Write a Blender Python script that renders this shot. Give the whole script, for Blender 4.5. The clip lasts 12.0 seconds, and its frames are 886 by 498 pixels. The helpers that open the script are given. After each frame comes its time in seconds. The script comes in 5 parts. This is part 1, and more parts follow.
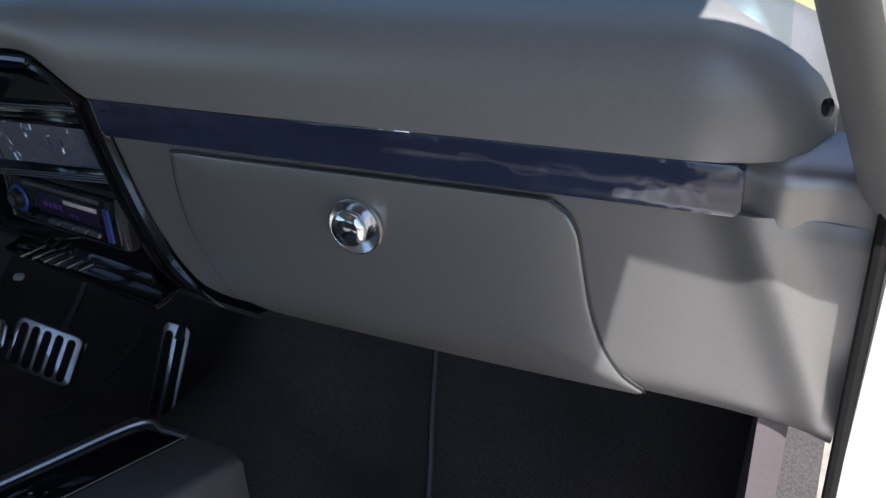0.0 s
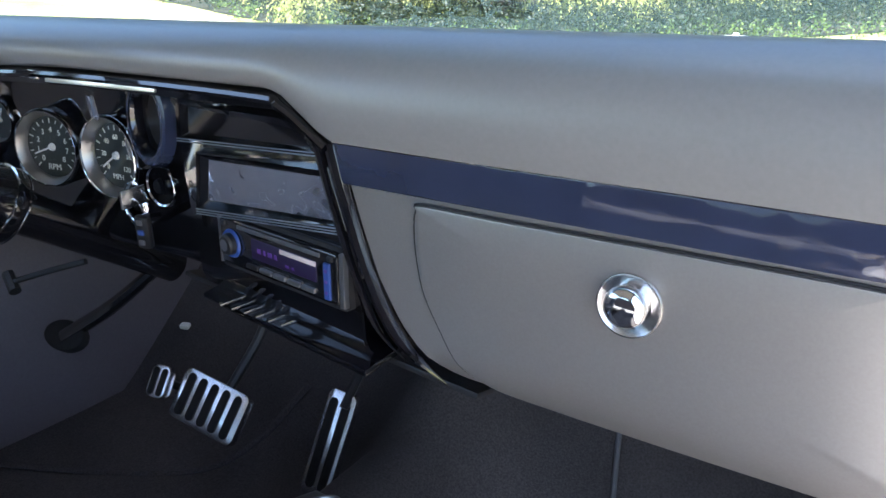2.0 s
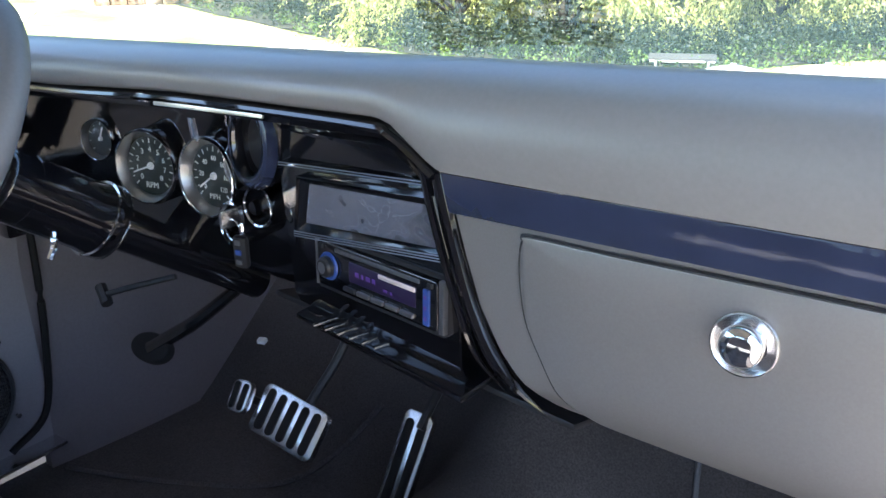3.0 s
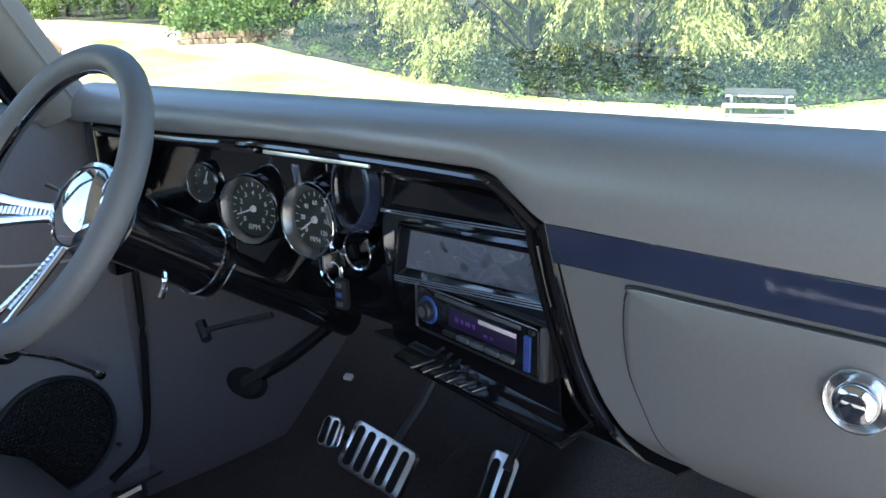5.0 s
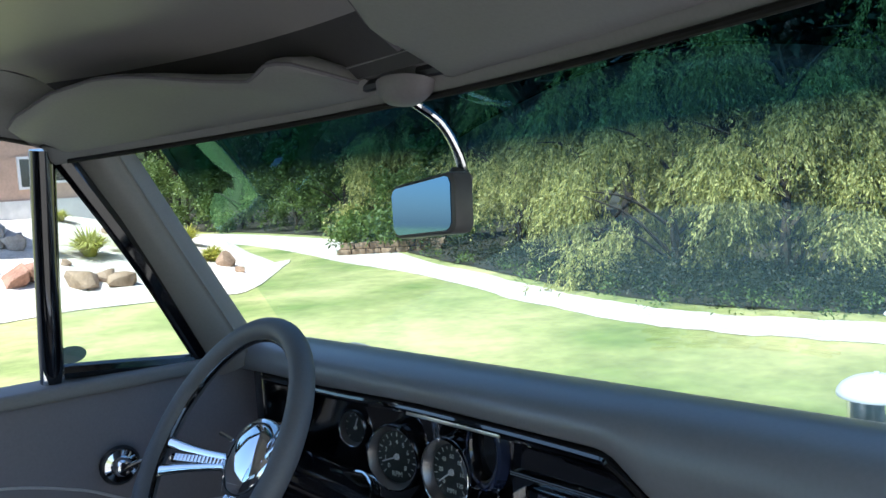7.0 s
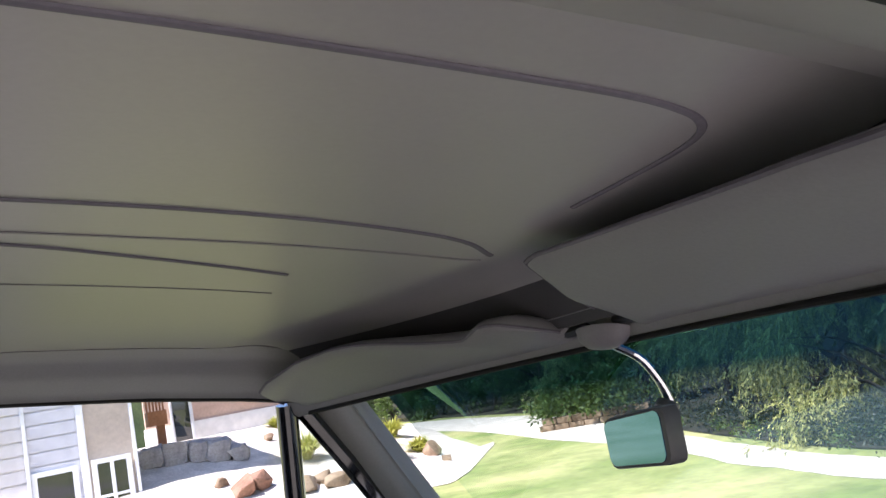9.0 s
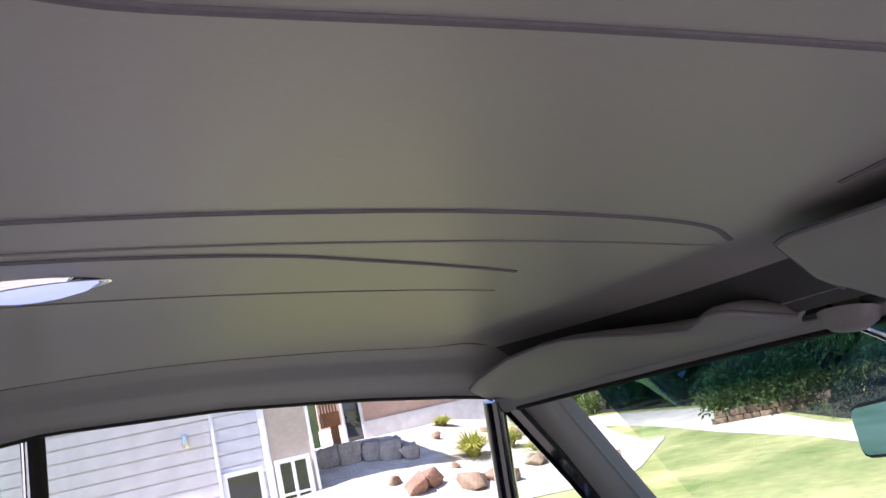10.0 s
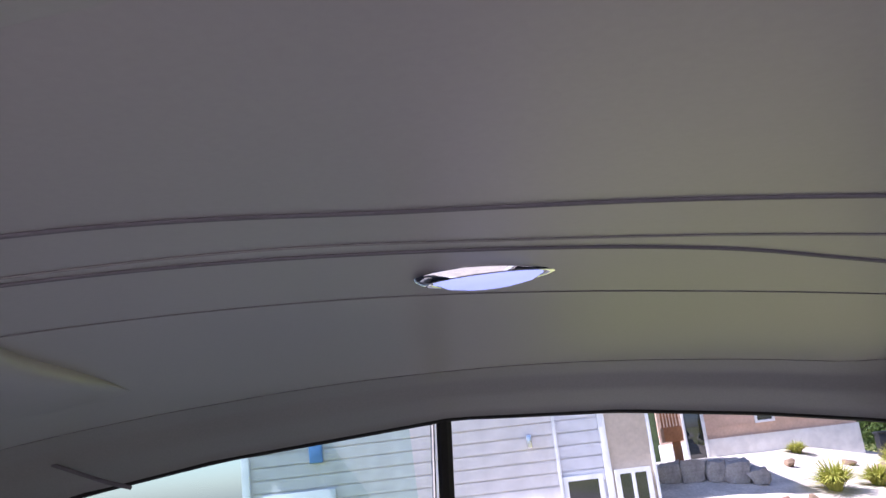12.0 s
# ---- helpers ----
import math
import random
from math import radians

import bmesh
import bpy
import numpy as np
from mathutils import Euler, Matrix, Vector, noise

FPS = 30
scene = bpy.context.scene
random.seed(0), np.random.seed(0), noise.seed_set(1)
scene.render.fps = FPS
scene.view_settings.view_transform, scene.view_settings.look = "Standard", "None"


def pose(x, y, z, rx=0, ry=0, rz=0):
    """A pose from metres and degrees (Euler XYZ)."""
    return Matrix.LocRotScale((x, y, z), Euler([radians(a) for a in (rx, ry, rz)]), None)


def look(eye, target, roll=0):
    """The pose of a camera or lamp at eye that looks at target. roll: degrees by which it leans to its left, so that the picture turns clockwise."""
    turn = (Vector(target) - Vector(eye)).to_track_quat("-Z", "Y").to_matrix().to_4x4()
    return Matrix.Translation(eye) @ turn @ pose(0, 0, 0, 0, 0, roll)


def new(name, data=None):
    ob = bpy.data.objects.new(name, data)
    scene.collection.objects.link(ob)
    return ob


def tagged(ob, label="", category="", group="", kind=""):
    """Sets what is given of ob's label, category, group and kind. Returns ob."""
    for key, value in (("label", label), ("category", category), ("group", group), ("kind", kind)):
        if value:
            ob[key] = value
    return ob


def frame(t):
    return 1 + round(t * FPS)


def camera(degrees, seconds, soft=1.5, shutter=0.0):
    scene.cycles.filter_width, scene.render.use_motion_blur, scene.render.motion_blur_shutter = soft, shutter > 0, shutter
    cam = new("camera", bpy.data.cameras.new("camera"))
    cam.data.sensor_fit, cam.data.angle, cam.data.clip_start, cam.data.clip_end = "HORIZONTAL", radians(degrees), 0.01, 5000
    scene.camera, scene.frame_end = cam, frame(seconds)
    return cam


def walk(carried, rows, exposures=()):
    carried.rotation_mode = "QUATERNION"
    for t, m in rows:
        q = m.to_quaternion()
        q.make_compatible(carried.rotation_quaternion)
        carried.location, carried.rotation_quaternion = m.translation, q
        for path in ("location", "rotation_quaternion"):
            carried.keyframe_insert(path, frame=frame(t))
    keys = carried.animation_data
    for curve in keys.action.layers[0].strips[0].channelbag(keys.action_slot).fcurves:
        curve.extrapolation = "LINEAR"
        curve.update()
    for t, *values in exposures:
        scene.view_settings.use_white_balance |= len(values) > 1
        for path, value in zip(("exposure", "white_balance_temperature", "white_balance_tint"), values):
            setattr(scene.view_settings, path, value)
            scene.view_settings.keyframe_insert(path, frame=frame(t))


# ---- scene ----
cam = camera(55.7, 12.0)
PATH = [
    (0, (0.715, -0.489, 1.069), (-0.065, 1.092, 0.125), -2.8),
    (0.5, (0.683, -0.457, 1.038), (-0.18, 1.155, 0.229), -2.2),
    (1, (0.632, -0.452, 1.03), (-0.289, 1.143, 0.252), -1.8),
    (1.5, (0.609, -0.468, 1.032), (-0.365, 1.104, 0.27), -1.6),
    (2, (0.581, -0.484, 1.031), (-0.461, 1.047, 0.275), -1.0),
    (2.5, (0.561, -0.5, 1.037), (-0.541, 1.001, 0.306), -0.7),
    (3, (0.548, -0.51, 1.044), (-0.6, 0.962, 0.325), -0.9),
    (5, (0.534, -0.541, 1.064), (-0.752, 0.85, 0.422), -1.9),
    (5.5, (0.538, -0.551, 1.073), (-0.834, 0.775, 0.472), -1.3),
    (6, (0.548, -0.56, 1.077), (-0.898, 0.705, 0.52), -1.8),
    (6.5, (0.574, -0.56, 1.118), (-0.948, 0.68, 0.737), -2.4),
    (6.8, (0.595, -0.571, 1.143), (-0.961, 0.66, 0.889), -3.0),
    (7.2, (0.618, -0.58, 1.17), (-0.98, 0.62, 1.082), -4.5),
    (8.8, (0.68, -0.618, 1.229), (-1.062, 0.325, 1.504), -9.7),
    (9, (0.679, -0.631, 1.234), (-1.092, 0.252, 1.527), -10.9),
    (9.5, (0.67, -0.666, 1.242), (-1.165, 0.06, 1.565), -12.0),
    (10, (0.657, -0.702, 1.246), (-1.231, -0.15, 1.604), -12.7),
    (10.5, (0.643, -0.727, 1.251), (-1.28, -0.381, 1.68), -11.7),
    (11, (0.632, -0.746, 1.25), (-1.311, -0.627, 1.711), -10.3),
    (11.2, (0.638, -0.759, 1.255), (-1.3, -0.709, 1.744), -10.2),
    (11.5, (0.635, -0.766, 1.253), (-1.291, -0.838, 1.786), -9.0),
    (12, (0.627, -0.785, 1.252), (-1.293, -1.008, 1.763), -6.7),
]
walk(cam, [(t, look(eye, target, roll)) for t, eye, target, roll in PATH], exposures=((0, 1.12, 6000, 13), (0.5, 1.47, 6000, 13), (1.0, 1.85, 6050, 13), (2.5, 2.95, 6150, 13), (5.5, 2.38, 5800, 6), (6.2, 2.1, 5550, 4), (7.1, 1.18, 5450, 7), (9.0, 1.28, 5800, 20), (10.5, 1.17, 5650, 26), (12, 1.08, 5500, 29)))



# ---- light ----
SUN_WAY = Vector((0.14, -0.48, 0.865)).normalized()
world = bpy.data.worlds.new("sky")
scene.world = world
world.use_nodes = True
wn = world.node_tree.nodes
sky = wn.new("ShaderNodeTexSky")
sky.sky_type, sky.sun_disc = "NISHITA", False
sky.sun_elevation = math.asin(SUN_WAY.z)
sky.sun_rotation = math.atan2(SUN_WAY.x, SUN_WAY.y)
world.node_tree.links.new(sky.outputs[0], wn["Background"].inputs[0])
wn["Background"].inputs[1].default_value = 0.105
sun = new("sun", bpy.data.lights.new("sun", "SUN"))
sun.data.energy, sun.data.angle, sun.data.color = 4.6, radians(0.55), (1.0, 0.94, 0.85)
sun.matrix_world = look(SUN_WAY * 30, (0, 0, 0))


# ---- materials ----
def mat(name, color, rough=0.5, metal=0.0, var=0.15, scale=40.0, bump=0.0, bscale=400.0, coat=0.0, var2=0.1, scale2=4.0, spec=0.5, sheen=0.0):
    m = bpy.data.materials.new(name)
    m.use_nodes = True
    nt = m.node_tree
    b = nt.nodes["Principled BSDF"]
    b.inputs["Roughness"].default_value = rough
    b.inputs["Metallic"].default_value = metal
    b.inputs["Coat Weight"].default_value = coat
    b.inputs["Coat Roughness"].default_value = 0.05
    b.inputs["Specular IOR Level"].default_value = spec
    b.inputs["Sheen Weight"].default_value = sheen
    tc = nt.nodes.new("ShaderNodeTexCoord")
    n1, n2 = nt.nodes.new("ShaderNodeTexNoise"), nt.nodes.new("ShaderNodeTexNoise")
    n1.inputs["Scale"].default_value, n2.inputs["Scale"].default_value = scale, scale2
    n1.inputs["Detail"].default_value = 5
    mr1, mr2 = nt.nodes.new("ShaderNodeMapRange"), nt.nodes.new("ShaderNodeMapRange")
    for mr, v in ((mr1, var), (mr2, var2)):
        mr.inputs["From Min"].default_value, mr.inputs["From Max"].default_value = 0.25, 0.75
        mr.inputs["To Min"].default_value, mr.inputs["To Max"].default_value = 1 - v, 1 + v
    mul = nt.nodes.new("ShaderNodeMath")
    mul.operation = "MULTIPLY"
    sc = nt.nodes.new("ShaderNodeVectorMath")
    sc.operation = "SCALE"
    sc.inputs[0].default_value = color
    for n, mr in ((n1, mr1), (n2, mr2)):
        nt.links.new(tc.outputs["Object"], n.inputs["Vector"])
        nt.links.new(n.outputs["Fac"], mr.inputs["Value"])
    nt.links.new(mr1.outputs[0], mul.inputs[0])
    nt.links.new(mr2.outputs[0], mul.inputs[1])
    nt.links.new(mul.outputs[0], sc.inputs["Scale"])
    nt.links.new(sc.outputs[0], b.inputs["Base Color"])
    if bump:
        n3, bp = nt.nodes.new("ShaderNodeTexNoise"), nt.nodes.new("ShaderNodeBump")
        n3.inputs["Scale"].default_value = bscale
        n3.inputs["Detail"].default_value = 3
        bp.inputs["Strength"].default_value = bump
        bp.inputs["Distance"].default_value = 0.2 / bscale
        nt.links.new(tc.outputs["Object"], n3.inputs["Vector"])
        nt.links.new(n3.outputs["Fac"], bp.inputs["Height"])
        nt.links.new(bp.outputs[0], b.inputs["Normal"])
    return m


def glass(name, tint=(0.9, 0.95, 0.93), gain=1.0):
    m = bpy.data.materials.new(name)
    m.use_nodes = True
    nt = m.node_tree
    nt.nodes.clear()
    out, mix = nt.nodes.new("ShaderNodeOutputMaterial"), nt.nodes.new("ShaderNodeMixShader")
    tr, gl, fr = nt.nodes.new("ShaderNodeBsdfTransparent"), nt.nodes.new("ShaderNodeBsdfGlossy"), nt.nodes.new("ShaderNodeLayerWeight")
    fr.inputs["Blend"].default_value = 0.5
    p5, k = nt.nodes.new("ShaderNodeMath"), nt.nodes.new("ShaderNodeMath")
    p5.operation, k.operation = "POWER", "MULTIPLY_ADD"
    p5.inputs[1].default_value = 5.0
    k.inputs[1].default_value, k.inputs[2].default_value = 0.92, 0.06 * gain
    tr.inputs["Color"].default_value = (*tint, 1)
    gl.inputs["Roughness"].default_value = 0.01
    nt.links.new(fr.outputs["Facing"], p5.inputs[0])
    nt.links.new(p5.outputs[0], k.inputs[0])
    nt.links.new(k.outputs[0], mix.inputs[0])
    nt.links.new(tr.outputs[0], mix.inputs[1])
    nt.links.new(gl.outputs[0], mix.inputs[2])
    nt.links.new(mix.outputs[0], out.inputs[0])
    return m


def shade_band(name, tint, dark, z0, z1):
    """Window glass with a tinted band along its top."""
    m = glass(name, tint, 1.75)
    nt = m.node_tree
    nt.nodes["Glossy BSDF"].inputs["Color"].default_value = (0.5, 0.87, 1.0, 1)
    tc, sp, mr, mx = nt.nodes.new("ShaderNodeTexCoord"), nt.nodes.new("ShaderNodeSeparateXYZ"), nt.nodes.new("ShaderNodeMapRange"), nt.nodes.new("ShaderNodeMix")
    mx.data_type = "RGBA"
    mr.inputs["From Min"].default_value, mr.inputs["From Max"].default_value = z0, z1
    mx.inputs[6].default_value, mx.inputs[7].default_value = (*tint, 1), (*dark, 1)
    nt.links.new(tc.outputs["Object"], sp.inputs[0])
    nt.links.new(sp.outputs["Z"], mr.inputs["Value"])
    nt.links.new(mr.outputs[0], mx.inputs[0])
    for n in nt.nodes:
        if n.type == "BSDF_TRANSPARENT":
            nt.links.new(mx.outputs[2], n.inputs["Color"])
    return m


def glow(name, color, strength):
    m = bpy.data.materials.new(name)
    m.use_nodes = True
    b = m.node_tree.nodes["Principled BSDF"]
    b.inputs["Base Color"].default_value = (*color, 1)
    b.inputs["Emission Color"].default_value = (*color, 1)
    b.inputs["Emission Strength"].default_value = strength
    return m


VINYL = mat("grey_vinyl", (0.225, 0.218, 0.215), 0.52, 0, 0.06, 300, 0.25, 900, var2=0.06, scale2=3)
PAD = mat("pad_vinyl", (0.195, 0.192, 0.192), 0.34, 0, 0.05, 250, 0.2, 900, var2=0.06, scale2=3, spec=0.9)
PILLAR = mat("pillar_vinyl", (0.24, 0.23, 0.22), 0.4, 0, 0.05, 250, 0.15, 800, var2=0.05)
SATIN = mat("satin_grey_paint", (0.352, 0.342, 0.33), 0.36, 0.7, 0.04, 500, 0.06, 1400, var2=0.05, scale2=5)
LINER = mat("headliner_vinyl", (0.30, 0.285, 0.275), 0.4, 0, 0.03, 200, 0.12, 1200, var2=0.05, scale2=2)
WELT = mat("dark_welt", (0.135, 0.125, 0.142), 0.8, 0, 0.1, 200)
SEAM = mat("thin_seam", (0.23, 0.22, 0.22), 0.7, 0, 0.1, 200)
DOORV = mat("door_vinyl", (0.195, 0.178, 0.19), 0.5, 0, 0.06, 250, 0.25, 900, var2=0.08)
KICK = mat("kick_vinyl", (0.155, 0.132, 0.136), 0.6, 0, 0.08, 200, 0.25, 700, var2=0.1)
COVESHADE = mat("cove_shade", (0.05, 0.047, 0.05), 0.7, 0, 0.06, 200, 0.2, 900, var2=0.06)
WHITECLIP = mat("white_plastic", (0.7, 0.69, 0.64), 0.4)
PIPING = mat("pale_piping", (0.5, 0.49, 0.48), 0.5, 0, 0.1, 200)
LEATHER = mat("wheel_leather", (0.135, 0.138, 0.145), 0.5, 0, 0.06, 300, 0.3, 800)
SEATV = mat("seat_vinyl", (0.075, 0.07, 0.068), 0.45, 0, 0.06, 250, 0.2, 700)
GLOSS = mat("gloss_black", (0.006, 0.006, 0.008), 0.07, 0, 0.1, 30, coat=1.0)
BLUEBLACK = mat("navy_gloss_panel", (0.026, 0.034, 0.068), 0.07, 0, 0.15, 20, 0.45, 12, coat=1.0)
SMOKE = mat("smoked_mirror_panel", (0.5, 0.53, 0.62), 0.05, 0.85, 0.12, 15, 0.6, 9)
PLASTIC = mat("black_plastic", (0.015, 0.015, 0.017), 0.4, 0, 0.1, 100, 0.1, 600)
RUBBER = mat("black_rubber", (0.014, 0.013, 0.013), 0.6, 0, 0.15, 120, 0.15, 500, spec=0.15)
CHROME = mat("chrome", (0.85, 0.86, 0.88), 0.05, 1.0, 0.03, 20)
ALU = mat("brushed_aluminium", (0.75, 0.75, 0.76), 0.25, 1.0, 0.06, 200)
GLINT = mat("warm_glint", (0.82, 0.76, 0.64), 0.28, 1.0, 0.05, 60)
GAUGERIM = mat("gauge_rim", (0.36, 0.35, 0.34), 0.34, 1.0, 0.05, 60)
CARPET = mat("carpet", (0.058, 0.051, 0.05), 0.95, 0, 0.45, 350, 0.8, 500, var2=0.25, scale2=6)
DIAL = mat("gauge_dial", (0.03, 0.036, 0.03), 0.5, 0, 0.1, 60)
CREAM = mat("dial_marks", (0.72, 0.74, 0.66), 0.5)
NEEDLE = mat("needle", (0.8, 0.79, 0.76), 0.4)
MIRRORCASE = mat("mirror_case", (0.10, 0.092, 0.088), 0.35, 0, 0.1, 80, 0.1, 600)
# the reflected sky's blue is put into the mirror's own colour
MIRROR = mat("mirror_glass", (0.13, 0.26, 0.45), 0.05, 1.0, 0.0, 5, var2=0.0)
GLASS = glass("window_glass", (0.86, 0.95, 0.92))
WSGLASS = shade_band("windshield_glass", (0.86, 0.95, 0.92), (0.034, 0.108, 0.145), 1.135, 1.195)
LENS = glass("gauge_lens", (0.97, 0.97, 0.97))
PURPLE = glow("radio_display", (0.008, 0.003, 0.025), 0.04)
RIB = mat("dark_metal_rib", (0.10, 0.10, 0.105), 0.25, 0.8)
DULL = mat("dull_rib", (0.25, 0.25, 0.26), 0.3, 0.8)
PALE = mat("radio_display_sheen", (0.62, 0.52, 0.5), 0.25)
VIOLET = glow("radio_display_text", (0.07, 0.03, 0.17), 0.06)
BLUELED = glow("radio_button_light", (0.02, 0.05, 0.2), 0.03)
LAMP = glow("dome_lens", (0.5, 0.56, 1.0), 0.42)
JAMB = mat("jamb_paint", (0.62, 0.61, 0.62), 0.35, 0, 0.06, 60, 0.05, 300, coat=0.4)
BODY = mat("car_paint", (0.3, 0.31, 0.34), 0.2, 0.6, 0.05, 300, coat=1.0)


# ---- mesh helpers ----
def link(name, bm, material, parent=None, label="", smooth=True):
    me = bpy.data.meshes.new(name)
    bmesh.ops.recalc_face_normals(bm, faces=bm.faces[:])
    bm.to_mesh(me)
    bm.free()
    if smooth:
        for p in me.polygons:
            p.use_smooth = True
    me.materials.append(material)
    ob = new(name, me)
    if smooth:
        me.set_sharp_from_angle(angle=radians(38))
    if parent:
        ob.parent = parent
        ob.matrix_parent_inverse = parent.matrix_world.inverted()
    if label:
        ob["label"] = label
    return ob


def part(name, bm, material, parent, label="", smooth=True):
    return link(name, bm, material, parent, label, smooth)


def empty(name, at=(0, 0, 0)):
    e = new(name)
    e.empty_display_size = 0.02
    e.matrix_world = Matrix.Translation(at)
    return e


def loft(rings, closed=False, caps=False):
    """A sheet through rows of points."""
    bm = bmesh.new()
    rows = [[bm.verts.new(p) for p in r] for r in rings]
    n = len(rows[0])
    for a, b in zip(rows, rows[1:]):
        for i in range(n if closed else n - 1):
            j = (i + 1) % n
            bm.faces.new((a[i], a[j], b[j], b[i]))
    if caps and closed:
        bm.faces.new(rows[0][::-1])
        bm.faces.new(rows[-1])
    return bm


def thick(bm, d):
    bmesh.ops.recalc_face_normals(bm, faces=bm.faces[:])
    bmesh.ops.solidify(bm, geom=bm.faces[:], thickness=d)
    return bm


def sheet(rows, v):
    """A closed slab: the sheet through rows and its copy moved by v."""
    bm = loft(rows)
    n = len(bm.verts)
    bm.verts.ensure_lookup_table()
    v = Vector(v)
    ext = bmesh.ops.extrude_face_region(bm, geom=bm.faces[:], use_keep_orig=True)
    for e in ext["geom"]:
        if isinstance(e, bmesh.types.BMVert):
            e.co += v
    return bm


def bevel(bm, r, seg=3, angle=30):
    edges = [e for e in bm.edges if len(e.link_faces) == 2 and e.calc_face_angle(0) > radians(angle)]
    bmesh.ops.bevel(bm, geom=edges, offset=r, segments=seg, profile=0.6, affect="EDGES")
    return bm


def box(size, m=Matrix(), r=0.003, seg=2):
    bm = bmesh.new()
    bmesh.ops.create_cube(bm, size=1.0, matrix=Matrix.Diagonal((*size, 1)))
    if r:
        bevel(bm, r, seg)
    bm.transform(m)
    return bm


def join(*bms):
    out = bmesh.new()
    for b in bms:
        me = bpy.data.meshes.new("tmp")
        b.to_mesh(me)
        b.free()
        out.from_mesh(me)
        bpy.data.meshes.remove(me)
    return out


def curve_points(pts, n):
    """n points along a smooth line through pts."""
    P = [Vector(p) for p in pts]
    P = [P[0] * 2 - P[1]] + P + [P[-1] * 2 - P[-2]]
    out, m = [], len(P) - 3
    for k in range(n):
        u = k / (n - 1) * m
        i = min(int(u), m - 1)
        f = u - i
        a, b, c, d = P[i:i + 4]
        out.append(0.5 * ((2 * b) + (c - a) * f + (2 * a - 5 * b + 4 * c - d) * f * f + (3 * b - a - 3 * c + d) * f ** 3))
    return out


def tube(pts, r, n=40, sides=10, closed=False, flat=1.0, taper=None):
    P = curve_points(pts, n) if n else [Vector(p) for p in pts]
    rings, up = [], Vector((0, 0, 1))
    k = len(P)
    for i, p in enumerate(P):
        if closed:
            t = P[(i + 1) % k] - P[i - 1]
        else:
            t = P[min(i + 1, k - 1)] - P[max(i - 1, 0)]
        t.normalize()
        s = t.cross(up)
        if s.length < 0.05:
            s = t.cross(Vector((1, 0, 0)))
        s.normalize()
        u = s.cross(t)
        q = r * (taper(i / (k - 1)) if taper else 1)
        rings.append([p + q * (math.cos(a) * s + flat * math.sin(a) * u) for a in (2 * math.pi * j / sides for j in range(sides))])
    if closed:
        rings.append(rings[0])
    bm = loft(rings, True, not closed)
    bmesh.ops.remove_doubles(bm, verts=bm.verts[:], dist=1e-6)
    return bm


def lathe(profile, m=Matrix(), n=40, squash=1.0):
    """Turns (radius, height) pairs round the local z axis."""
    rings = [[Vector((r * math.cos(a), squash * r * math.sin(a), h)) for a in (2 * math.pi * j / n for j in range(n))] for r, h in profile]
    bm = loft(rings, True, False)
    bmesh.ops.remove_doubles(bm, verts=bm.verts[:], dist=1e-6)
    bm.transform(m)
    return bm


def slab(outline, depth, m=Matrix(), r=0.0, seg=2):
    """A plate from an outline in the local xy plane, depth along -z."""
    bm = bmesh.new()
    f = bm.faces.new([bm.verts.new((x, y, 0)) for x, y in outline])
    ext = bmesh.ops.extrude_face_region(bm, geom=[f])
    for v in ext["geom"]:
        if isinstance(v, bmesh.types.BMVert):
            v.co.z -= depth
    bmesh.ops.recalc_face_normals(bm, faces=bm.faces[:])
    if r:
        top = [e for e in bm.edges if all(abs(v.co.z) < 1e-6 for v in e.verts)]
        bmesh.ops.bevel(bm, geom=top, offset=r, segments=seg, profile=0.5, affect="EDGES")
    bm.transform(m)
    return bm


def rounded(w, h, r, n=6, cx=0.0, cy=0.0):
    out = []
    for sx, sy, a0 in ((1, 1, 0), (-1, 1, 90), (-1, -1, 180), (1, -1, 270)):
        for k in range(n + 1):
            a = radians(a0 + 90 * k / n)
            out.append((cx + sx * (w / 2 - r) + r * math.cos(a), cy + sy * (h / 2 - r) + r * math.sin(a)))
    return out


def frame_plate(outer, inner, depth, m=Matrix(), r=0.0):
    """A ring-shaped plate between two outlines with as many points each."""
    bm = bmesh.new()
    rows = []
    for o, z in ((outer, -depth), (outer, -r), ([(a[0] * 0.97 + b[0] * 0.03, a[1] * 0.97 + b[1] * 0.03) for a, b in zip(outer, inner)] if r else outer, 0), (inner, 0), (inner, -depth)):
        rows.append([bm.verts.new((x, y, z)) for x, y in o])
    n = len(outer)
    for a, b in zip(rows, rows[1:]):
        for i in range(n):
            j = (i + 1) % n
            bm.faces.new((a[i], a[j], b[j], b[i]))
    bmesh.ops.remove_doubles(bm, verts=bm.verts[:], dist=1e-6)
    bm.transform(m)
    return bm


def facing(at, normal=(0, -1, 0), up=(0, 0, 1)):
    """A pose whose local z looks along normal, local y up."""
    z = Vector(normal).normalized()
    x = Vector(up).cross(z).normalized()
    y = z.cross(x)
    return Matrix.Translation(at) @ Matrix((x, y, z)).transposed().to_4x4()


def lerp(table, x):
    if x <= table[0][0]:
        return table[0][1]
    for (a, va), (b, vb) in zip(table, table[1:]):
        if x <= b:
            return va + (vb - va) * (x - a) / (b - a)
    return table[-1][1]


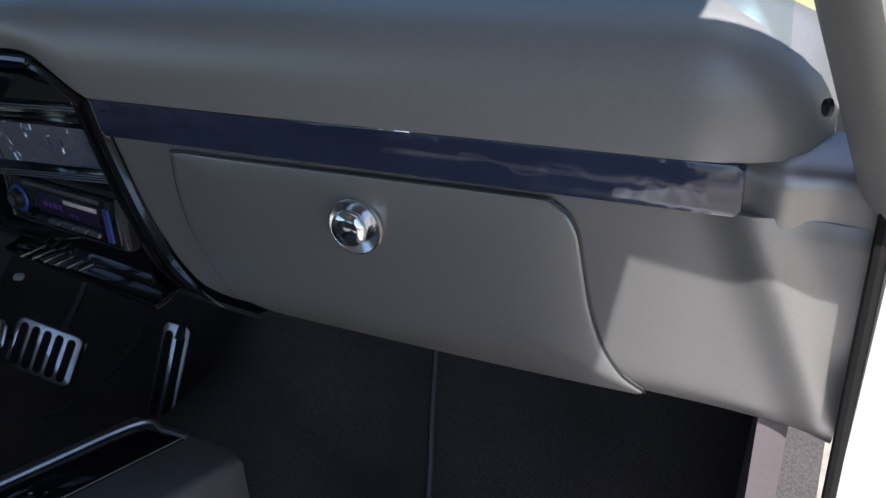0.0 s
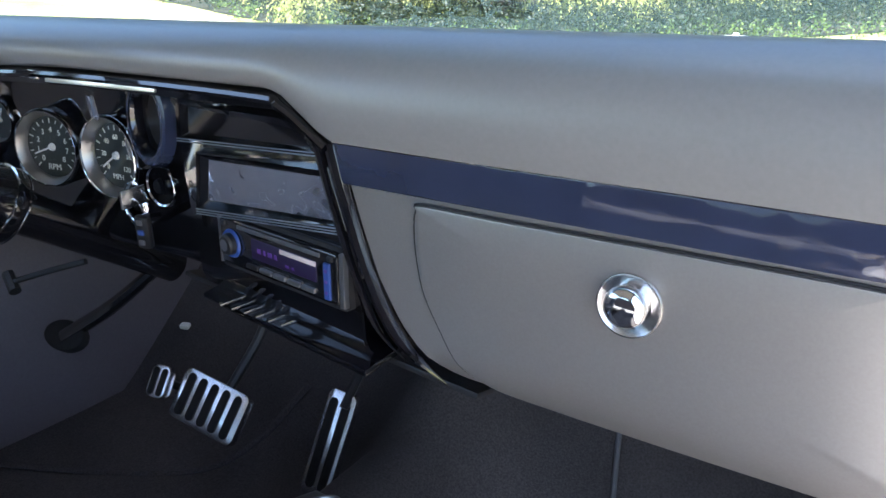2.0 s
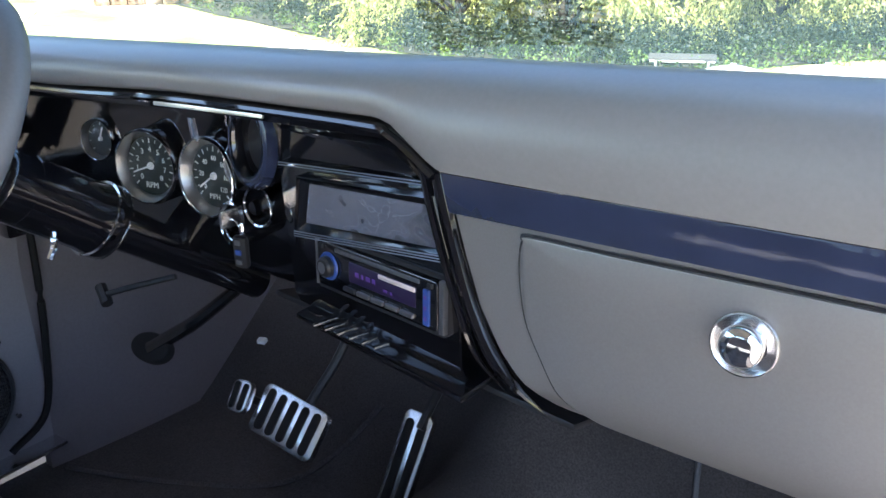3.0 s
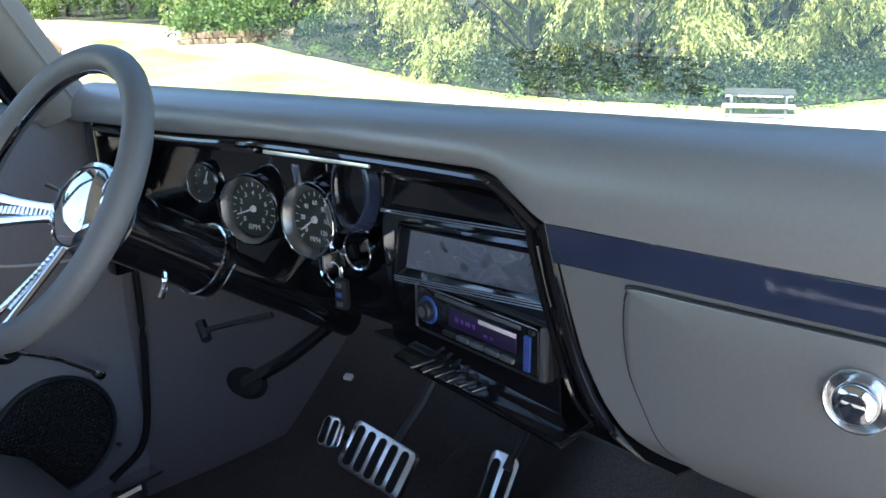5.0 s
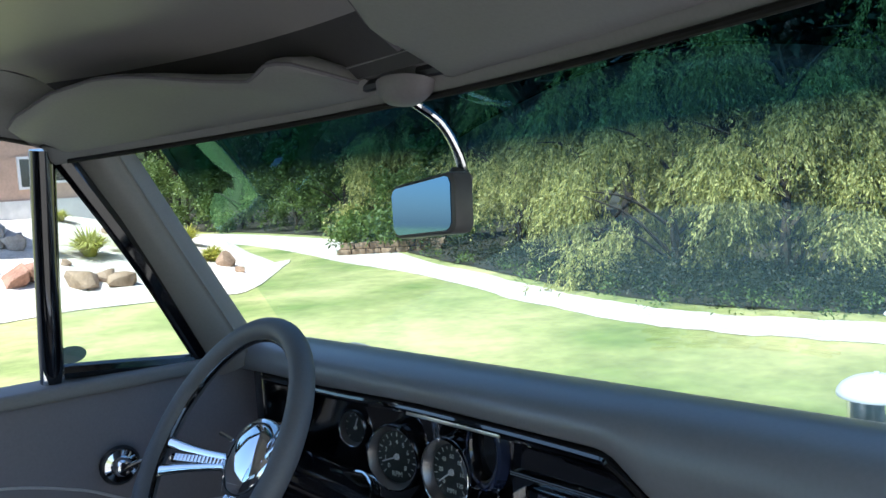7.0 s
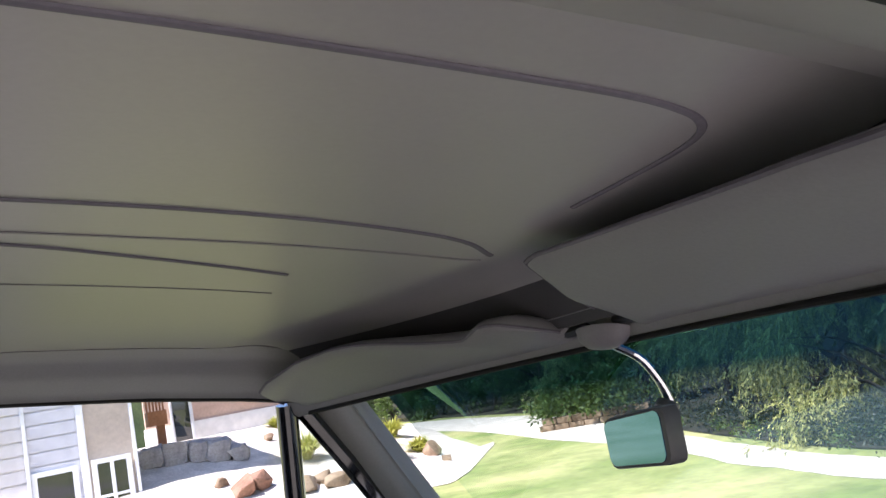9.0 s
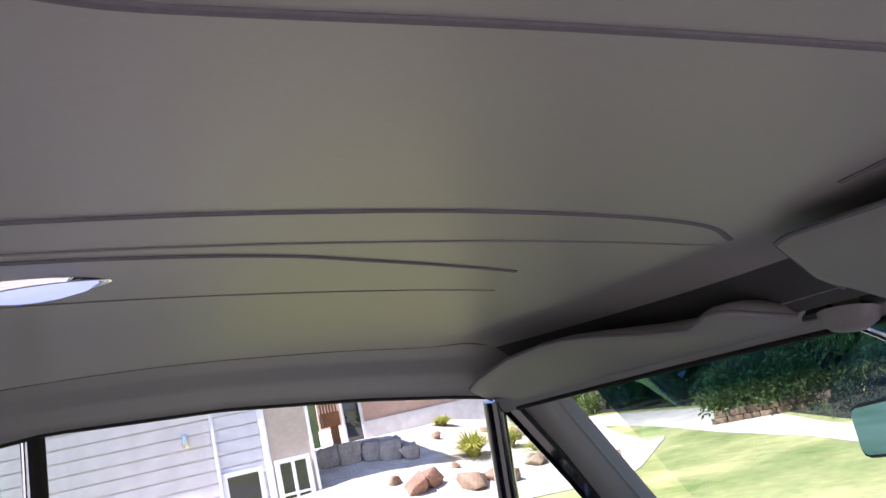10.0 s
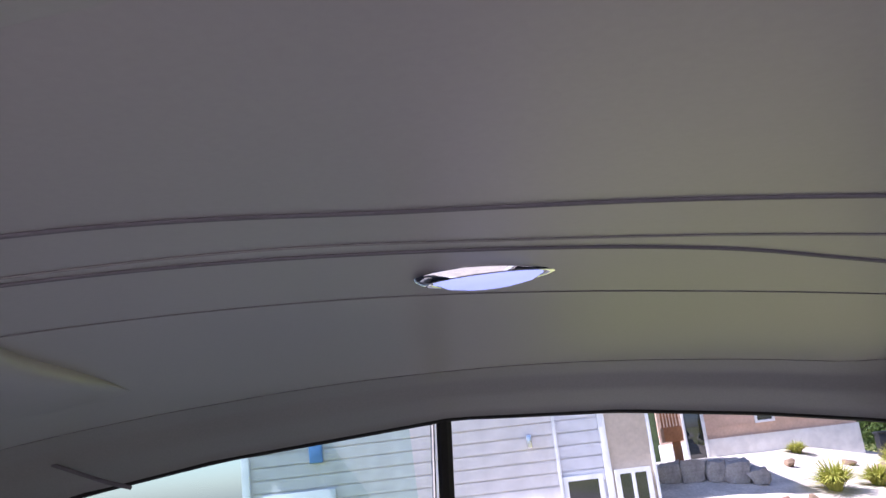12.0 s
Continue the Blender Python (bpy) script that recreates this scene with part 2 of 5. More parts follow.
def text(body, size, m, material, parent, name="lettering"):
    cu = bpy.data.curves.new(name, "FONT")
    cu.body, cu.size, cu.align_x, cu.align_y, cu.extrude = body, size, "CENTER", "CENTER", 0.0003
    tmp = new("tmp", cu)
    me = bpy.data.meshes.new_from_object(tmp.evaluated_get(bpy.context.evaluated_depsgraph_get()))
    bpy.data.objects.remove(tmp)
    me.transform(m)
    me.materials.append(material)
    ob = new(name, me)
    ob.parent = parent
    ob.matrix_parent_inverse = parent.matrix_world.inverted()
    return ob

# ---- floor, firewall, kick panels ----
GROUND = -0.12


def floor_height(x, y):
    z = 0.2
    if y > 0.3:
        z += (y - 0.3) * 0.75
    z += 0.14 * math.exp(-((x + 0.01) / 0.105) ** 2)
    return z


xs = [-0.72 + 1.5 * i / 60 for i in range(61)]
ys = [-1.6 + 2.25 * j / 70 for j in range(71)]
floor = link("floor", thick(loft([[(x, y, floor_height(x, y)) for x in xs] for y in ys]), -0.01), CARPET)
tagged(floor, "black cut-pile carpet over the car floor and tunnel", "carpet", kind="structure")
firewall = link("wall_front", box((1.5, 0.03, 0.60), pose(0.02, 0.6, 0.44), 0.004), PLASTIC)
tagged(firewall, "dark firewall behind the dashboard", "firewall", kind="structure")
for name, x, tag in (("wall_left", -0.69, "charcoal vinyl kick panel beside the pedals"), ("wall_right", 0.705, "charcoal vinyl kick panel under the dash end")):
    ys2 = [0.015 + 0.63 * j / 14 for j in range(15)]
    rows = []
    for k in range(9):
        z = 0.2 + 0.52 * k / 8
        rows.append([(x + (0.02 if x < 0 else -0.02) * math.sin(math.pi * min(1, (y - 0.04) / 0.5)) * (1 - k / 8), y, z) for y in ys2])
    tagged(link(name, sheet(rows, (-0.02 if x < 0 else 0.02, 0, 0)), KICK), tag, "kick panel", kind="structure")

# ---- headliner ----
def header(x):
    """y and z of the glass top edge."""
    u = (x + 0.02) / 0.66
    return -0.085 - 0.19 * u * u, 1.236 - 0.012 * u * u + 0.012 * x


def liner_z(x, y):
    return 1.41 - 0.15 * (y + 0.98) ** 2 - 0.08 * x * x


COVE = ((0.0, -0.05), (0.044, -0.042), (0.050, -0.030), (0.057, -0.018), (0.067, -0.008), (0.080, 0.0), (0.096, 0.0045), (0.112, 0.0065), (0.128, 0.0065), (0.145, 0.005), (0.160, 0.003), (0.173, 0.0014), (0.184, 0.0004), (0.192, 0.0))


def cove(x, y):
    """Rise of the headliner above the visors, before it drops to the header."""
    return lerp(COVE, header(x)[0] - y)


def left_edge(y):
    return lerp(((-1.7, -0.40), (-1.25, -0.50), (-0.95, -0.535), (-0.6, -0.565), (-0.3, -0.57)), y)


rows = []
for j in range(61):
    row = []
    for i in range(49):
        v = -2.0 + 1.76 * j / 60
        a = left_edge(v)
        x = a + (-2 * a - 0.115) * i / 48
        y = -2.0 + (header(x)[0] - 0.192 + 2.0) * j / 60
        row.append((x, y, liner_z(x, y)))
    rows.append(row)
# front of the liner, coloured dark for the shade behind the visors
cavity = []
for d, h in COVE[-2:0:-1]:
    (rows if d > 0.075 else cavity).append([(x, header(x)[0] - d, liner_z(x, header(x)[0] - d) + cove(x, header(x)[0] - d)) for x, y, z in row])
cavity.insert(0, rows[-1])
tagged(link("wall_header_upper", sheet(cavity, (0, 0, 0.012)), COVESHADE), "headliner cove above the visors, its shade put into the colour", "header", kind="structure")
ceiling = link("ceiling", sheet(rows, (0, 0, 0.012)), LINER)
tagged(ceiling, "warm grey sculpted suede headliner", "headliner", kind="structure")


def liner_line(pts, r, name, label, material=None):
    P = [(v.x, v.y, liner_z(v.x, v.y) + cove(v.x, v.y) - 0.0005) for v in curve_points([(x, y, 0) for x, y in pts], 90)]
    tagged(link(name, tube(P, r, 0, 8, flat=0.5), material or WELT), label, "headliner welt", kind="structure")


liner_line(((0.49, -1.6), (0.437, -0.86), (0.405, -0.70), (0.393, -0.55), (0.389, -0.45), (0.388, -0.375), (0.382, -0.342), (0.369, -0.319), (0.350, -0.303), (0.32, -0.293), (0.27, -0.286), (0.19, -0.278)), 0.0028, "trim_1", "dark sewn welt along the headliner")
liner_line(((0.33, -1.6), (0.22, -1.076), (0.15, -0.86), (0.115, -0.66), (0.097, -0.5), (0.08, -0.37), (0.06, -0.30), (0.017, -0.254)), 0.003, "trim_2", "dark sewn welt along the headliner")
liner_line(((0.2, -1.4), (0.105, -1.06), (0.045, -0.87), (-0.02, -0.65), (-0.066, -0.545), (-0.121, -0.406)), 0.003, "trim_3", "short dark sewn welt beside the dome light")
liner_line(((0.2, -1.4), (0.115, -1.008), (0.05, -0.80), (0.012, -0.6), (0.0, -0.45), (-0.003, -0.255)), 0.0017, "trim_4", "thin seam in the headliner", SEAM)
liner_line(((0.02, -1.3), (-0.086, -0.965), (-0.15, -0.766), (-0.19, -0.6), (-0.215, -0.4)), 0.0011, "trim_5", "thin seam in the headliner", SEAM)

# soft fold across the rear corner: the liner swells below it and runs out again
rows = []
for k in range(15):
    x = 0.06 - 0.40 * k / 14
    ys = lerp(((-0.34, -1.292), (-0.32, -1.288), (-0.23, -1.276), (-0.155, -1.269), (-0.1, -1.267), (-0.035, -1.255), (0.06, -1.22)), x)
    e = min(1.0, max(0.0, (x + 0.34) / 0.16)) ** 0.8
    rows.append([(x, ys - d, liner_z(x, ys - d) + 0.001 - h * e) for d, h in ((0.0, 0.0), (0.0, 0.007), (0.003, 0.012), (0.009, 0.015), (0.02, 0.0165), (0.04, 0.016), (0.08, 0.012), (0.13, 0.006), (0.19, 0.0))])
tagged(link("ceiling_fold", loft(rows), LINER), "soft fold across the rear of the headliner", "headliner", kind="structure")
# roof rail panels: (y, lip x, lip z)
LIP = ((-2.0, 0.36, 1.18), (-1.7, 0.5, 1.245), (-1.5, 0.575, 1.285), (-1.31, 0.62, 1.312), (-0.95, 0.66, 1.334), (-0.7, 0.667, 1.316), (-0.5, 0.668, 1.288), (-0.335, 0.667, 1.258), (-0.24, 0.665, 1.235))
for side, name in ((-1, "wall_roof_rail_left"), (1, "wall_roof_rail_right")):
    rows = []
    for j in range(50):
        y = -2.0 + 1.76 * j / 49
        lx, lz = lerp([(a, b) for a, b, c in LIP], y), lerp([(a, c) for a, b, c in LIP], y)
        e = left_edge(y)
        ix = -e if side > 0 else e
        if side > 0:
            lx, ix = lx - 0.078, -e - 0.115
        else:
            lx = -lx
        iz = liner_z(ix, y) + (max(0.0, cove(ix, y)) if side < 0 else 0) - 0.001
        row = []
        for k in range(9):
            f = k / 8
            x = ix + (lx - ix) * f
            z = iz + (lz - iz) * f - 0.012 * math.sin(math.pi * f) * (0.4 if f < 0.5 else 1) + 0.012 * math.sin(math.pi * f)
            row.append((x, y, z))
        for k in range(1, 5):
            a = math.pi * k / 4
            row.append((lx + side * (0.007 - 0.007 * math.cos(a)), y, lz - 0.006 * math.sin(a) + 0.004 * k / 4))
        row.append((lx + side * 0.03, y, lz + 0.02))
        rows.append(row)
    # right rail takes the lighter liner colour for the light it catches
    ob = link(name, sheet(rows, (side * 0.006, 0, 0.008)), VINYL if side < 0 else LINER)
    tagged(ob, "grey vinyl roof rail panel above the door glass", "roof rail", kind="structure")
    P = [(side * 0.021 + (lerp([(a, b) for a, b, c in LIP], y) - (0.078 if side > 0 else 0)) * side, y, lerp([(a, c) for a, b, c in LIP], y) - 0.003) for y in [-2.0 + 1.76 * j / 30 for j in range(31)]]
    tagged(link("trim_seal", tube([(x - side * 0.013, y, z) for x, y, z in P], 0.0055, 60, 8), RUBBER), "black rubber weatherstrip along the roof rail", "weatherstrip", kind="structure")
# sheet metal roof that closes the car above the headliner
rows = [[(-0.685 + 1.375 * i / 20, y, 1.345 + 0.105 * (1 - ((i - 10) / 10) ** 2) - 0.15 * (y + 0.98) ** 2 + 0.02) for i in range(21)] for y in [-2.0 + 1.9 * j / 20 for j in range(21)]]
tagged(link("roof", thick(loft(rows), 0.004), BODY), "painted steel roof skin over the headliner", "roof", kind="structure")

# ---- windshield header ----
rows = []
for i in range(41):
    x = -0.66 + 1.29 * i / 40
    y, z = header(x)
    rows.append([(x, y + 0.012, z + 0.012), (x, y, z), (x, y - 0.010, z - 0.004), (x, y - 0.018, z + 0.003), (x, y - 0.026, z + 0.022), (x, y - 0.05, z + 0.036)])
tagged(link("wall_header", sheet(rows, (0, 0.004, 0.008)), VINYL), "grey vinyl windshield header", "header", kind="structure")
# black tube stands in for the shadow gap under the visors
P = [(x, header(x)[0] - 0.016, header(x)[1] - 0.002) for x in [-0.63 + 1.2 * i / 30 for i in range(31)]]
tagged(link("header_shade_line", tube(P, 0.0032, 60, 8), RUBBER), "dark line along the header for the visors' shadow gap", "seal", kind="structure")
tagged(link("trim_sail", tube([(-0.5, -1.62, 1.372), (-0.505, -1.582, 1.355), (-0.505, -1.487, 1.317), (-0.505, -1.43, 1.294), (-0.51, -1.39, 1.28)], 0.003, 20, 8), WELT), "dark seam where the roof rail meets the sail panel", "trim", kind="structure")

# ---- pillars ----
def pillar(side, base, top, name):
    """A padded A pillar lofted from base to top; each is (x, y, z)."""
    rows = []
    b, t = Vector(base), Vector(top)
    for k in range(17):
        f = k / 16
        c = b.lerp(t, f)
        w = 0.081 - 0.006 * f
        ring = []
        for a in range(41):
            g = a / 40
            dy = w * (g - 0.5)
            bulge = 0.03 * math.sin(math.pi * g) ** 0.7 + 0.0035 * math.exp(-((g - 0.6) / 0.028) ** 2)
            ring.append((c.x - side * (bulge - 0.015), c.y + dy, c.z + dy * 0.42))
        ring.append((c.x + side * 0.02, c.y + w * 0.5, c.z + w * 0.21))
        ring.append((c.x + side * 0.02, c.y - w * 0.5, c.z - w * 0.21))
        rows.append(ring)
    tagged(link(name, loft(rows, True, True), PILLAR), "padded grey vinyl windshield pillar", "pillar", kind="structure")


pillar(-1, (-0.69, -0.003, 0.877), (-0.668, -0.207, 1.238), "wall_pillar_left")
pillar(1, (0.75, 0.0, 0.875), (0.628, -0.2, 1.25), "wall_pillar_right")

tagged(link("screw", lathe([(0.0, -0.001), (0.003, 0.0), (0.0045, 0.001), (0.005, -0.001)], facing((0.714, -0.045, 0.925), (-1, -0.55, 0.1)), 14), PLASTIC), "dark trim screw in the pillar", "screw")
# ---- windshield ----
rows = []
for i in range(33):
    x = -0.655 + 1.345 * i / 32
    u = (x + 0.0) / 0.70
    yt, zt = header(x)
    yt = max(yt, -0.165) if x < 0 else yt
    yb, zb = 0.46 - 0.40 * abs(u) ** 2.4, 0.80 + 0.03 * x + 0.06 * abs(u) ** 4
    rows.append([(x * (1 - (0.15 * k / 8 if x < 0 else 0.0) * abs(u)), yb + (yt + 0.006 - yb) * k / 8, zb + (zt + 0.01 - zb) * k / 8) for k in range(9)])
ws = link("window_1", loft(rows), WSGLASS)
ws.visible_shadow = False
tagged(ws, "clear curved windshield glass with faint reflections", "windshield", kind="structure")

# ---- dashboard ----
dash = tagged(empty("dashboard", (0, 0.2, 0.5)), "classic car dashboard with grey padded top and gloss black instrument cluster", "dashboard")


def crest(x):
    return 0.94 + 0.036 * x


def lip(x):
    """Lower edge of the pad: thin over the cluster, deep over the glove box."""
    return lerp(((-0.70, 0.862), (-0.6, 0.868), (-0.45, 0.873), (-0.3, 0.883), (-0.2, 0.889), (0.085, 0.896), (0.10, 0.893), (0.145, 0.862), (0.155, 0.8595), (0.70, 0.870)), x)


rows = []
N = 120
for i in range(N + 1):
    x = -0.705 + 1.425 * i / N
    c, l = crest(x), lip(x)
    end = 1.0
    if x > 0.64:
        end = math.sqrt(max(0.0, 1 - ((x - 0.64) / 0.083) ** 2))
    back = 0.46 - 0.40 * abs(x / 0.70) ** 2.4 + 0.02
    hgt = c - l
    k = end
    prof = [(0.06, l + 0.002), (0.004, l), (-0.006, l + 0.003), (-0.009, l + 0.12 * hgt), (-0.011, l + 0.32 * hgt), (-0.008, l + 0.55 * hgt), (-0.001, l + 0.75 * hgt), (0.010, l + 0.9 * hgt), (0.026, l + 0.98 * hgt), (0.045, c), (0.08, c - 0.006), (0.13, c - 0.02), (0.2, c - 0.048), (0.28, c - 0.085)]
    row = []
    for y, z in prof:
        yy = y + (1 - k) * 0.06
        zz = l + (z - l) * (0.25 + 0.75 * k)
        row.append((x, yy, zz))
    row.append((x, max(back, row[-1][1] + 0.01), row[-1][2] - 0.10))
    rows.append(row)
pad = part("pad", loft(rows), PAD, dash, "soft grey vinyl dash pad")

# glove box side panel: lower boundary and black spine on its inner side
SPINE = ((0.86, 0.153), (0.827, 0.161), (0.79, 0.172), (0.75, 0.186), (0.715, 0.206), (0.69, 0.229), (0.672, 0.254), (0.664, 0.262), (0.655, 0.28))


def spine_x(z):
    return lerp(sorted((z2, x2) for z2, x2 in SPINE), z)


def face_y(x, z):
    """Depth of the passenger panel: flat, drawn in at its lower edge and swept round at the door end."""
    y = 0.004 + 0.05 * max(0.0, (0.70 - z) / 0.05) ** 2
    if x > 0.66:
        y -= 0.25 * (x - 0.66) ** 1.5 * (1 if z < 0.83 else 0.4)
    ridge = 0.684 + 0.062 * (0.83 - z) / 0.14
    y -= 0.007 * math.exp(-((x - ridge) / 0.016) ** 2)
    return y


rows = []
for k in range(25):
    z = 0.834 - 0.182 * k / 24
    x0 = spine_x(z)
    x1 = 0.752
    rows.append([(x0 + (x1 - x0) * i / 60, face_y(x0 + (x1 - x0) * i / 60, z + 0.0), z + 0.010 * ((x0 + (x1 - x0) * i / 60) - 0.15)) for i in range(61)])
part("lower_panel", sheet(rows, (0, 0.004, 0)), SATIN, dash, "satin grey lower dash panel")

# end piece that wraps to the door jamb
rows = []
for k in range(13):
    z = 0.83 + 0.05 * k / 12
    rows.append([(x, face_y(x, 0.8) + 0.004 + 0.03 * max(0, (z - 0.855) / 0.025) ** 2, z + 0.004) for x in [0.672 + 0.082 * i / 12 for i in range(13)]])
part("end_piece", sheet(rows, (0, 0.004, 0)), SATIN, dash, "satin grey end piece by the door jamb")
# trim strip
o = [(0.152, 0.8615), (0.157, 0.829), (0.673, 0.8375), (0.677, 0.842), (0.676, 0.868), (0.671, 0.8715)]
bm = slab(o, 0.012, Matrix(((1, 0, 0, 0), (0, 0, -1, -0.004), (0, 1, 0, 0), (0, 0, 0, 1))), 0.0015)
part("trim_strip", bm, BLUEBLACK, dash, "navy black high-gloss trim strip")
part("trim_edge", tube([(0.152, -0.005, 0.8625), (0.3, -0.005, 0.865), (0.5, -0.005, 0.8695), (0.62, -0.005, 0.8717)], 0.0011, 60, 6), CHROME, dash, "thin bright trim edge")

# glove box door
GD = [(0.232, 0.8225), (0.30, 0.8235), (0.42, 0.8265), (0.54, 0.829), (0.556, 0.827), (0.568, 0.818), (0.575, 0.803), (0.58, 0.775), (0.586, 0.745), (0.596, 0.718), (0.61, 0.698), (0.626, 0.683), (0.60, 0.679), (0.5, 0.671), (0.4, 0.668), (0.31, 0.672), (0.285, 0.681), (0.262, 0.697), (0.246, 0.722), (0.232, 0.75), (0.226, 0.78), (0.225, 0.805), (0.227, 0.817)]


def smooth_outline(pts, n):
    P = [Vector((x, z, 0)) for x, z in pts]
    out = []
    for k in range(n):
        u = k / n * len(P)
        i, f = int(u), u - int(u)
        a, b, c, d = (P[(i + q) % len(P)] for q in (-1, 0, 1, 2))
        v = 0.5 * ((2 * b) + (c - a) * f + (2 * a - 5 * b + 4 * c - d) * f * f + (3 * b - a - 3 * c + d) * f ** 3)
        out.append((v.x, v.y))
    return out


gd = smooth_outline(GD, 110)
gx, gz = sum(p[0] for p in gd) / 110, sum(p[1] for p in gd) / 110
rings = []
for s, d in ((1.0, 0.002), (1.0, -0.003), (0.992, -0.0045), (0.97, -0.005), (0.6, -0.005), (0.3, -0.005), (0.0005, -0.005)):
    rings.append([(gx + (x - gx) * s, face_y(gx + (x - gx) * s, gz + (z - gz) * s) + d, gz + (z - gz) * s) for x, z in gd])
glove = part("glove_box_door", loft(rings, True), SATIN, dash, "satin grey glove box door")
part("door_seam", tube([(x, face_y(x, z) - 0.0015, z) for x, z in smooth_outline([(gx + (x - gx) * 1.004, gz + (z - gz) * 1.006) for x, z in GD], 140)], 0.0013, 0, 6, True), PLASTIC, glove, "dark gap round the door")
KN = facing((0.402, -0.0045, 0.785), (0.02, -1, 0.06))
part("escutcheon", lathe([(0.0, -0.004), (0.013, -0.0038), (0.0175, -0.0025), (0.0215, 0.0), (0.0238, 0.0012), (0.0250, 0.0010), (0.0256, -0.001)], KN @ Matrix.Diagonal((0.9, 0.9, 1, 1)), 56), ALU, glove, "polished dished lock plate")
part("knob", lathe([(0.0, 0.0165), (0.007, 0.0163), (0.0112, 0.0152), (0.0138, 0.0132), (0.0148, 0.0108), (0.0146, 0.0075), (0.0128, 0.0035), (0.0124, -0.0035)], KN @ pose(0.001, 0.003, 0), 48), CHROME, glove, "chrome push-button lock")
part("knob_gap", lathe([(0.0150, -0.0028), (0.0128, -0.0030), (0.0126, -0.0036)], KN @ pose(0.001, 0.003, 0), 40), PLASTIC, glove, "dark gap round the lock button")

# gloss spine between cluster and glove box panel
for dx, r, nm in ((-0.006, 0.0065, "spine"), (-0.022, 0.004, "spine_inner")):
    part(nm, tube([(x + dx * (1 if z > 0.7 else 0.7), 0.0 + 0.02 * max(0, (0.70 - z) / 0.05) ** 2, z + dx * 0.4 * (z < 0.72)) for z, x in SPINE[:-2 if r > 0.005 else -3]], r, 60, 8, taper=lambda f: 1 if f < 0.7 else 1 - 0.97 * (f - 0.7) / 0.3), GLOSS, dash, "gloss black curved dash spine")

# speaker grille let into the pad top by the glass
for gi in range(9):
    for gj in range(5):
        part("grille_slot", box((0.038, 0.0042, 0.004), pose(-0.148 + 0.0525 * gj + 0.012 * (gi % 2), 0.285 + 0.0078 * gi, crest(0) - 0.087 - 0.0035 * gi, -24, 0, 0), 0.0008, 1), PLASTIC, pad, "dark speaker slot")

# ---- instrument cluster ----
def cy(x):
    """Depth of the cluster's face."""
    return lerp(((-0.2, 0.082), (-0.115, 0.076), (-0.095, 0.044), (0.17, 0.006)), x)


def cpose(x, z, out=0.0, tilt=0.0):
    a = 0.0 if x < -0.14 else -0.14
    return facing((x, cy(x) - out, z), (a, -1, 0.08 + tilt))


# back panel, with a hood above and lower roll
rows = []
for i in range(61):
    x = -0.635 + 0.79 * i / 60
    y = cy(x)
    hz = lip(x) - 0.002
    low = lerp(((-0.64, 0.66), (-0.3, 0.645), (-0.1, 0.655), (0.16, 0.655)), x)
    rows.append([(x, 0.005, hz), (x, 0.0, hz - 0.008), (x, 0.006, hz - 0.016), (x, 0.03, hz - 0.02), (x, y - 0.004, hz - 0.026), (x, y, hz - 0.04), (x, y + 0.002, 0.78), (x, y + 0.006, 0.72), (x, y + 0.008, low + 0.02), (x, y + 0.014, low + 0.006), (x, y + 0.03, low), (x, y + 0.12, low - 0.005)])
cluster = part("cluster_panel", sheet(rows, (0, 0.003, 0.002)), GLOSS, dash, "gloss black instrument panel")
part("cluster_lip", tube([(-0.63, -0.001, lip(-0.63) - 0.006), (-0.4, -0.004, lip(-0.4) - 0.006), (-0.2, -0.005, lip(-0.2) - 0.006), (0.06, -0.005, lip(0.06) - 0.006), (0.10, -0.005, 0.884), (0.145, -0.005, 0.857)], 0.0045, 60, 8), GLOSS, dash, "gloss black roll under the pad")
part("end_cap", box((0.03, 0.16, 0.24), pose(-0.645, 0.075, 0.755), 0.006), GLOSS, dash)
part("back_box", box((0.8, 0.06, 0.2), pose(-0.25, 0.14, 0.76), 0.006), PLASTIC, dash)
part("end_filler", box((0.06, 0.2, 0.2), pose(-0.69, 0.13, 0.77), 0.01), PAD, dash, "grey pad end")
# added to stop windshield light leaking through the dash into the footwell
part("lower_cover", box((1.36, 0.34, 0.02), pose(0.02, 0.36, 0.675, 4, 0, 0), 0.004), PLASTIC, dash, "black cover added below the dash to block light")


